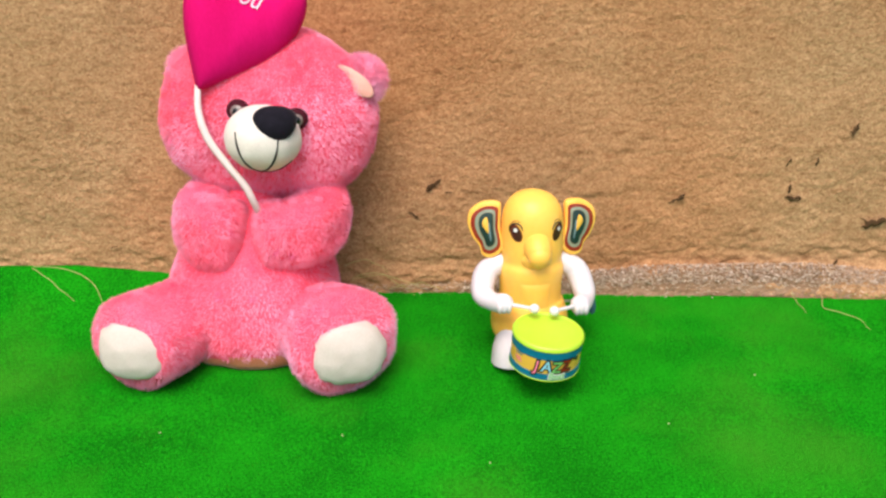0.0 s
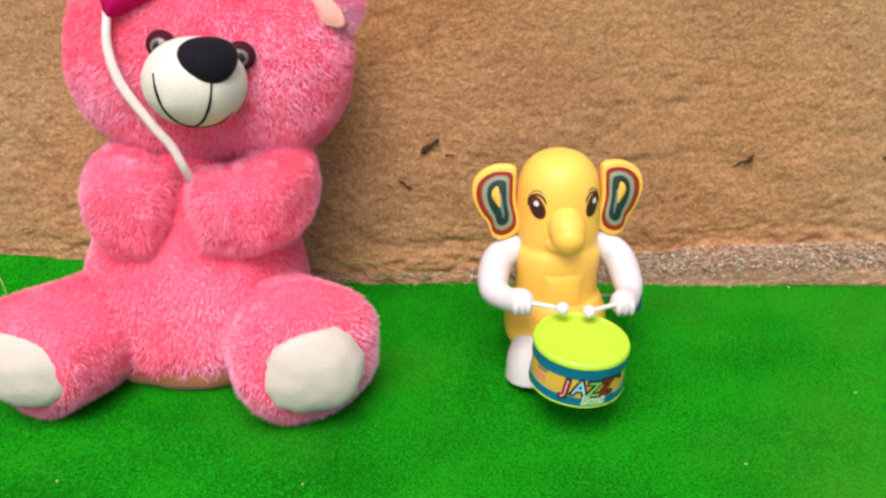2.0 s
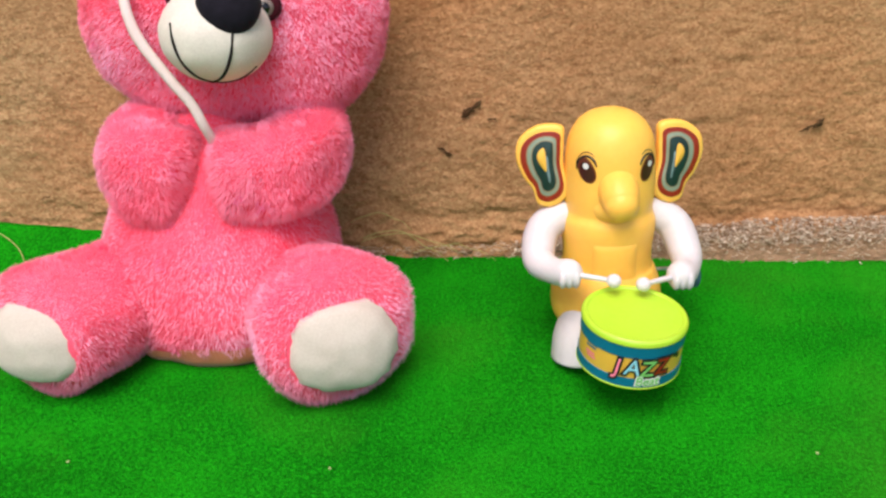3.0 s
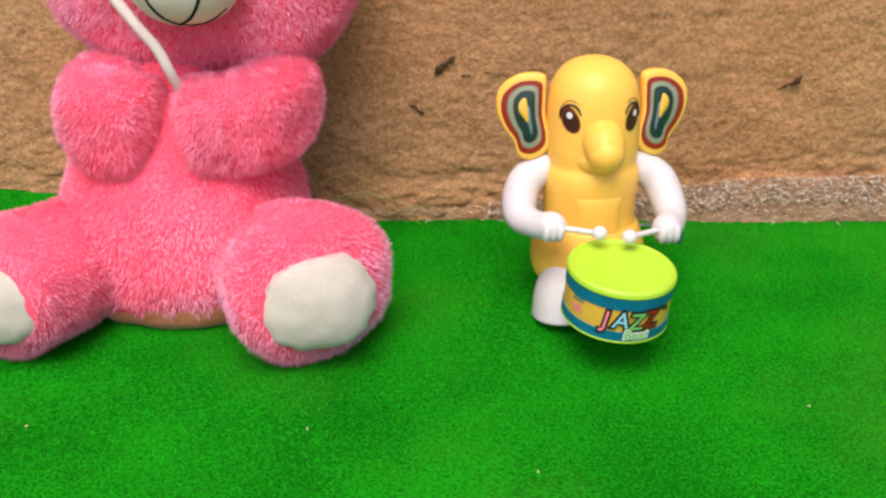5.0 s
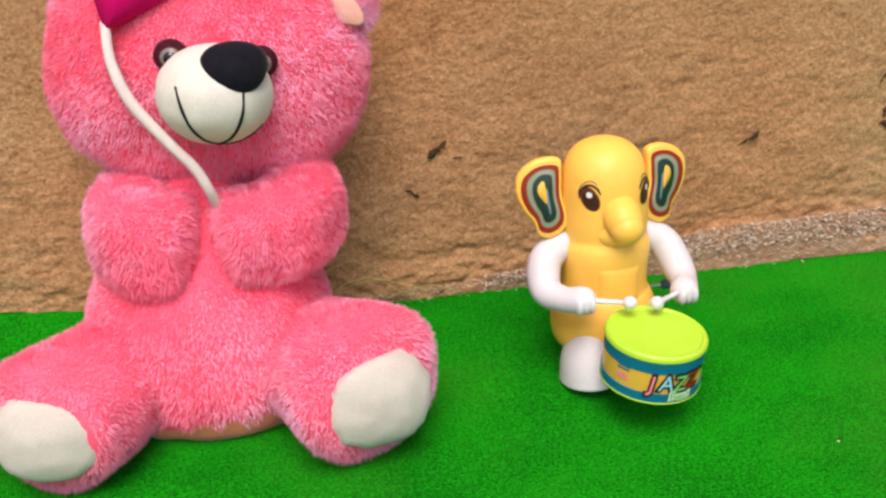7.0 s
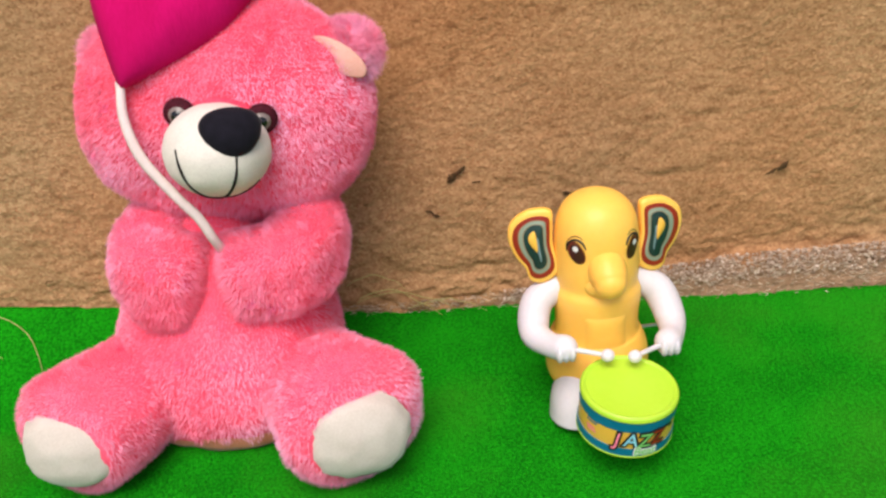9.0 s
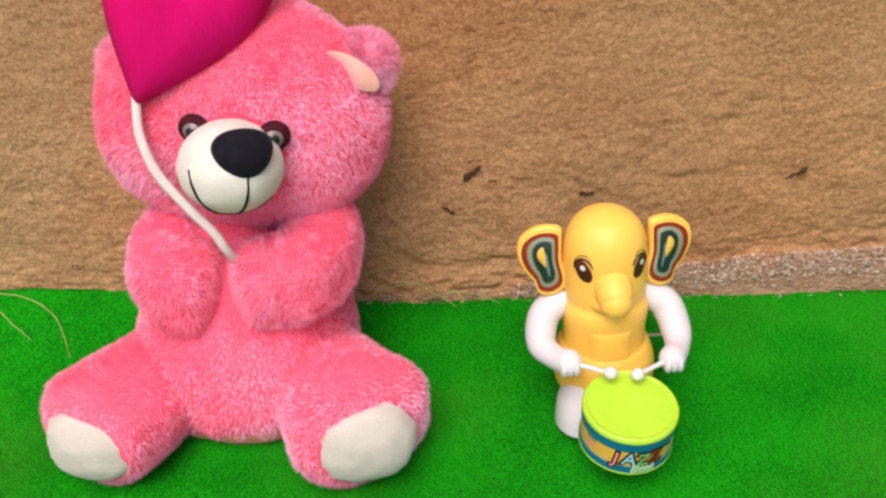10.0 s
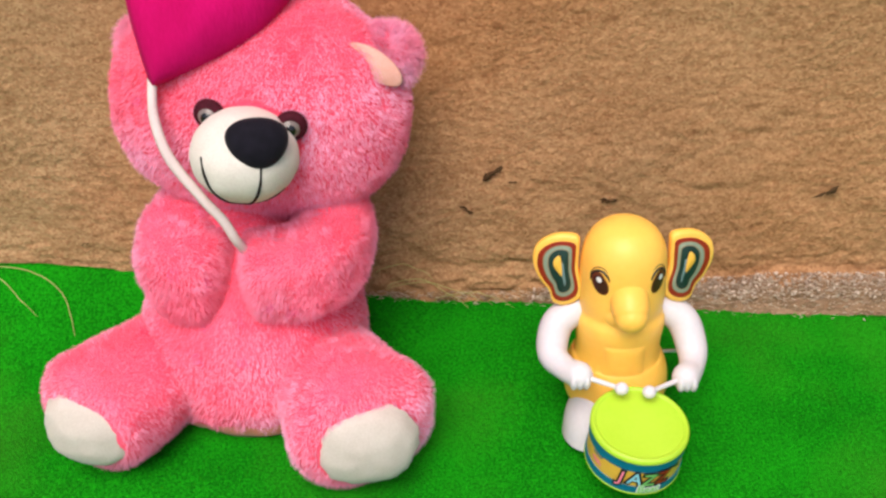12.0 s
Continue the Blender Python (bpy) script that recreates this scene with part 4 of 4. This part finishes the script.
    ring("drum_band", TEAL, [(R - 0.001, Hh - 0.0086), (R - 0.0002, Hh - 0.0085), (R - 0.0002, Hh - 0.0027), (R - 0.001, Hh - 0.0027)], drum, "teal printed band")
    ring("drum_band", TEAL, [(R - 0.001, 0.0014), (R - 0.0002, 0.0015), (R - 0.0002, 0.0058), (R - 0.001, 0.0059)], drum, "teal printed band")
    ring("drum_rim", LIME, [(R - 0.003, 0.0005), (R - 0.0006, 0.0005), (R, 0.0008), (R, 0.0012), (R - 0.0003, 0.0016), (R - 0.003, 0.0016)], drum, "pale lime rim")
    part("drum_hook", mesh_of("drum_hook", *sweep([(0.0, -0.022, 0.040), (0.0, -0.034, 0.040)], (0.006, 0.006), 6, 14), YELLOW), None, drum)

    def print_on(words, size, a, z, material, off, bold=0.0, slant=0.12, stretch=1.0):
        bm = text_mesh(words, size, 0.00008, bold)
        for vtx in bm.verts:
            x, y, h = vtx.co
            b = a + (x + slant * y) * stretch / R
            r = R + off + h
            vtx.co = dm @ Vector((r * math.sin(b), -r * math.cos(b), z + y))
        part("lettering", bm, material, drum, "printed lettering")
    place = radians(-1)
    for k, (ch, material) in enumerate((("J", PINKP), ("A", BLUEP), ("Z", GREENP), ("Z", REDP))):
        b, h = place + (-0.0103 + 0.0068 * k) / R, 0.0109 + 0.0005 * (k % 2)
        print_on(ch, 0.0112, b, h, BLACKP, 0.0001 + 0.00003 * k, 0.0010, 0.15, 0.98)
        print_on(ch, 0.0106, b, h, material, 0.0004, 0.00005, 0.15, 0.98)
    print_on("Beat", 0.0064, place + 0.004 / R, 0.0048, WHITEPRINT, 0.0002, 0.00045, 0.1)
    print_on("Beat", 0.0062, place + 0.004 / R, 0.0048, GREENP, 0.0004, 0.00005, 0.1)
    for k, (b, z, w, h, material) in enumerate(((-60, 0.0158, 0.0036, 0.0005, TEAL), (-61, 0.0142, 0.0034, 0.0004, TEAL), (-62, 0.0112, 0.0030, 0.0005, PINKP), (-60, 0.0096, 0.0030, 0.0004, PINKP), (42, 0.0150, 0.0016, 0.0012, BLACKP), (47, 0.0140, 0.0012, 0.0012, BLACKP))):
        vs = []
        for j in range(5):
            for zz in (z - h, z + h):
                q = radians(b) + w * (j / 4 * 2 - 1) / R
                vs.append(dm @ Vector(((R - 0.0003) * math.sin(q), -(R - 0.0003) * math.cos(q), zz)))
        part("print_mark", mesh_of("print_mark", vs, [(2 * j, 2 * j + 2, 2 * j + 3, 2 * j + 1) for j in range(4)], material), None, drum)
    # wind-up key at its side
    key = part("winding_key", mesh_of("winding_key", *sweep([(0.0405, 0.009, 0.037), (0.0480, 0.009, 0.037)], (0.0030, 0.0034), 8, 16), KEYP), None, toy, "slate blue plastic winding key")
    part("key_shaft", mesh_of("key_shaft", *sweep([(0.020, 0.009, 0.037), (0.041, 0.009, 0.037)], (0.0011, 0.0011), 6, 10), STEEL), None, key, "steel shaft")
    o = [(0.0030 * (1 + 0.35 * abs(math.sin(a))) * math.cos(a), 0.0115 * math.sin(a)) for a in np.linspace(0, 2 * math.pi, 32, endpoint=False)]
    part("key_grip", mesh_of("key_grip", *slab(o, 0.006, 0.4, Matrix.Translation((0.0495, 0.009, 0.037)) @ Euler((0, radians(-8), 0)).to_matrix().to_4x4()), KEYP), None, key)


build_elephant()


# ---- small things on the carpet ----
def thread(points, r=0.00034):
    p = spline(points, 26)
    pts = [(x, y + 0.0005 * noise.noise(Vector((k * 0.4, x * 50, 2))), carpet_z(x, y) + 0.0012 + z + 0.0006 * math.sin(k * 0.7)) for k, (x, y, z) in enumerate(p)]
    ob = new("straw_strand", mesh_of("straw_strand", *sweep(pts, [r, r, r * 0.9, r * 0.5], 26, 6, caps=1), STRAW))
    tagged(ob, "thin dry yellowish straw strand lying on the green carpet", "straw", "straw strands on the carpet")


thread([(-0.301, 0.799, 0.001), (-0.287, 0.790, 0), (-0.273, 0.778, 0), (-0.260, 0.768, 0)])
thread([(-0.300, 0.800, 0.002), (-0.270, 0.797, 0.001), (-0.248, 0.784, 0), (-0.239, 0.770, 0), (-0.233, 0.756, 0)])
thread([(0.342, 0.788, 0), (0.341, 0.772, 0), (0.343, 0.753, 0)])
thread([(0.367, 0.782, 0), (0.361, 0.759, 0), (0.380, 0.745, 0), (0.385, 0.724, 0)])
thread([(-0.035, 0.795, 0.012), (-0.015, 0.797, 0.018), (0.005, 0.795, 0.008), (0.018, 0.790, 0.001)], 0.0003)
thread([(-0.042, 0.796, 0.022), (-0.028, 0.797, 0.029), (-0.014, 0.797, 0.026), (-0.004, 0.796, 0.019)], 0.00026)
thread([(-0.036, 0.794, 0.010), (-0.014, 0.795, 0.017), (0.010, 0.794, 0.012), (0.027, 0.792, 0.004)], 0.00026)
thread([(-0.004, 0.794, 0.004), (0.018, 0.794, 0.010), (0.034, 0.793, 0.007), (0.048, 0.790, 0.001)], 0.00024)

rng_l = random.Random(9)
for x, y in ((-0.036, 0.593), (0.062, 0.560), (-0.16, 0.60), (0.19, 0.60), (0.27, 0.66)):
    verts, faces = ellipsoid((0, 0, 0), (0.0009, 0.0006, 0.0005), 10, 6, lump=0.8, freq=20)
    ob = new("lint_speck", mesh_of("lint_speck", verts, faces, LINT))
    ob.location, ob.rotation_euler = (x, y, 0.0008), (0, 0, rng_l.uniform(0, 3))
    tagged(ob, "tiny pale speck of lint on the green carpet", "lint", "lint specks on the carpet")
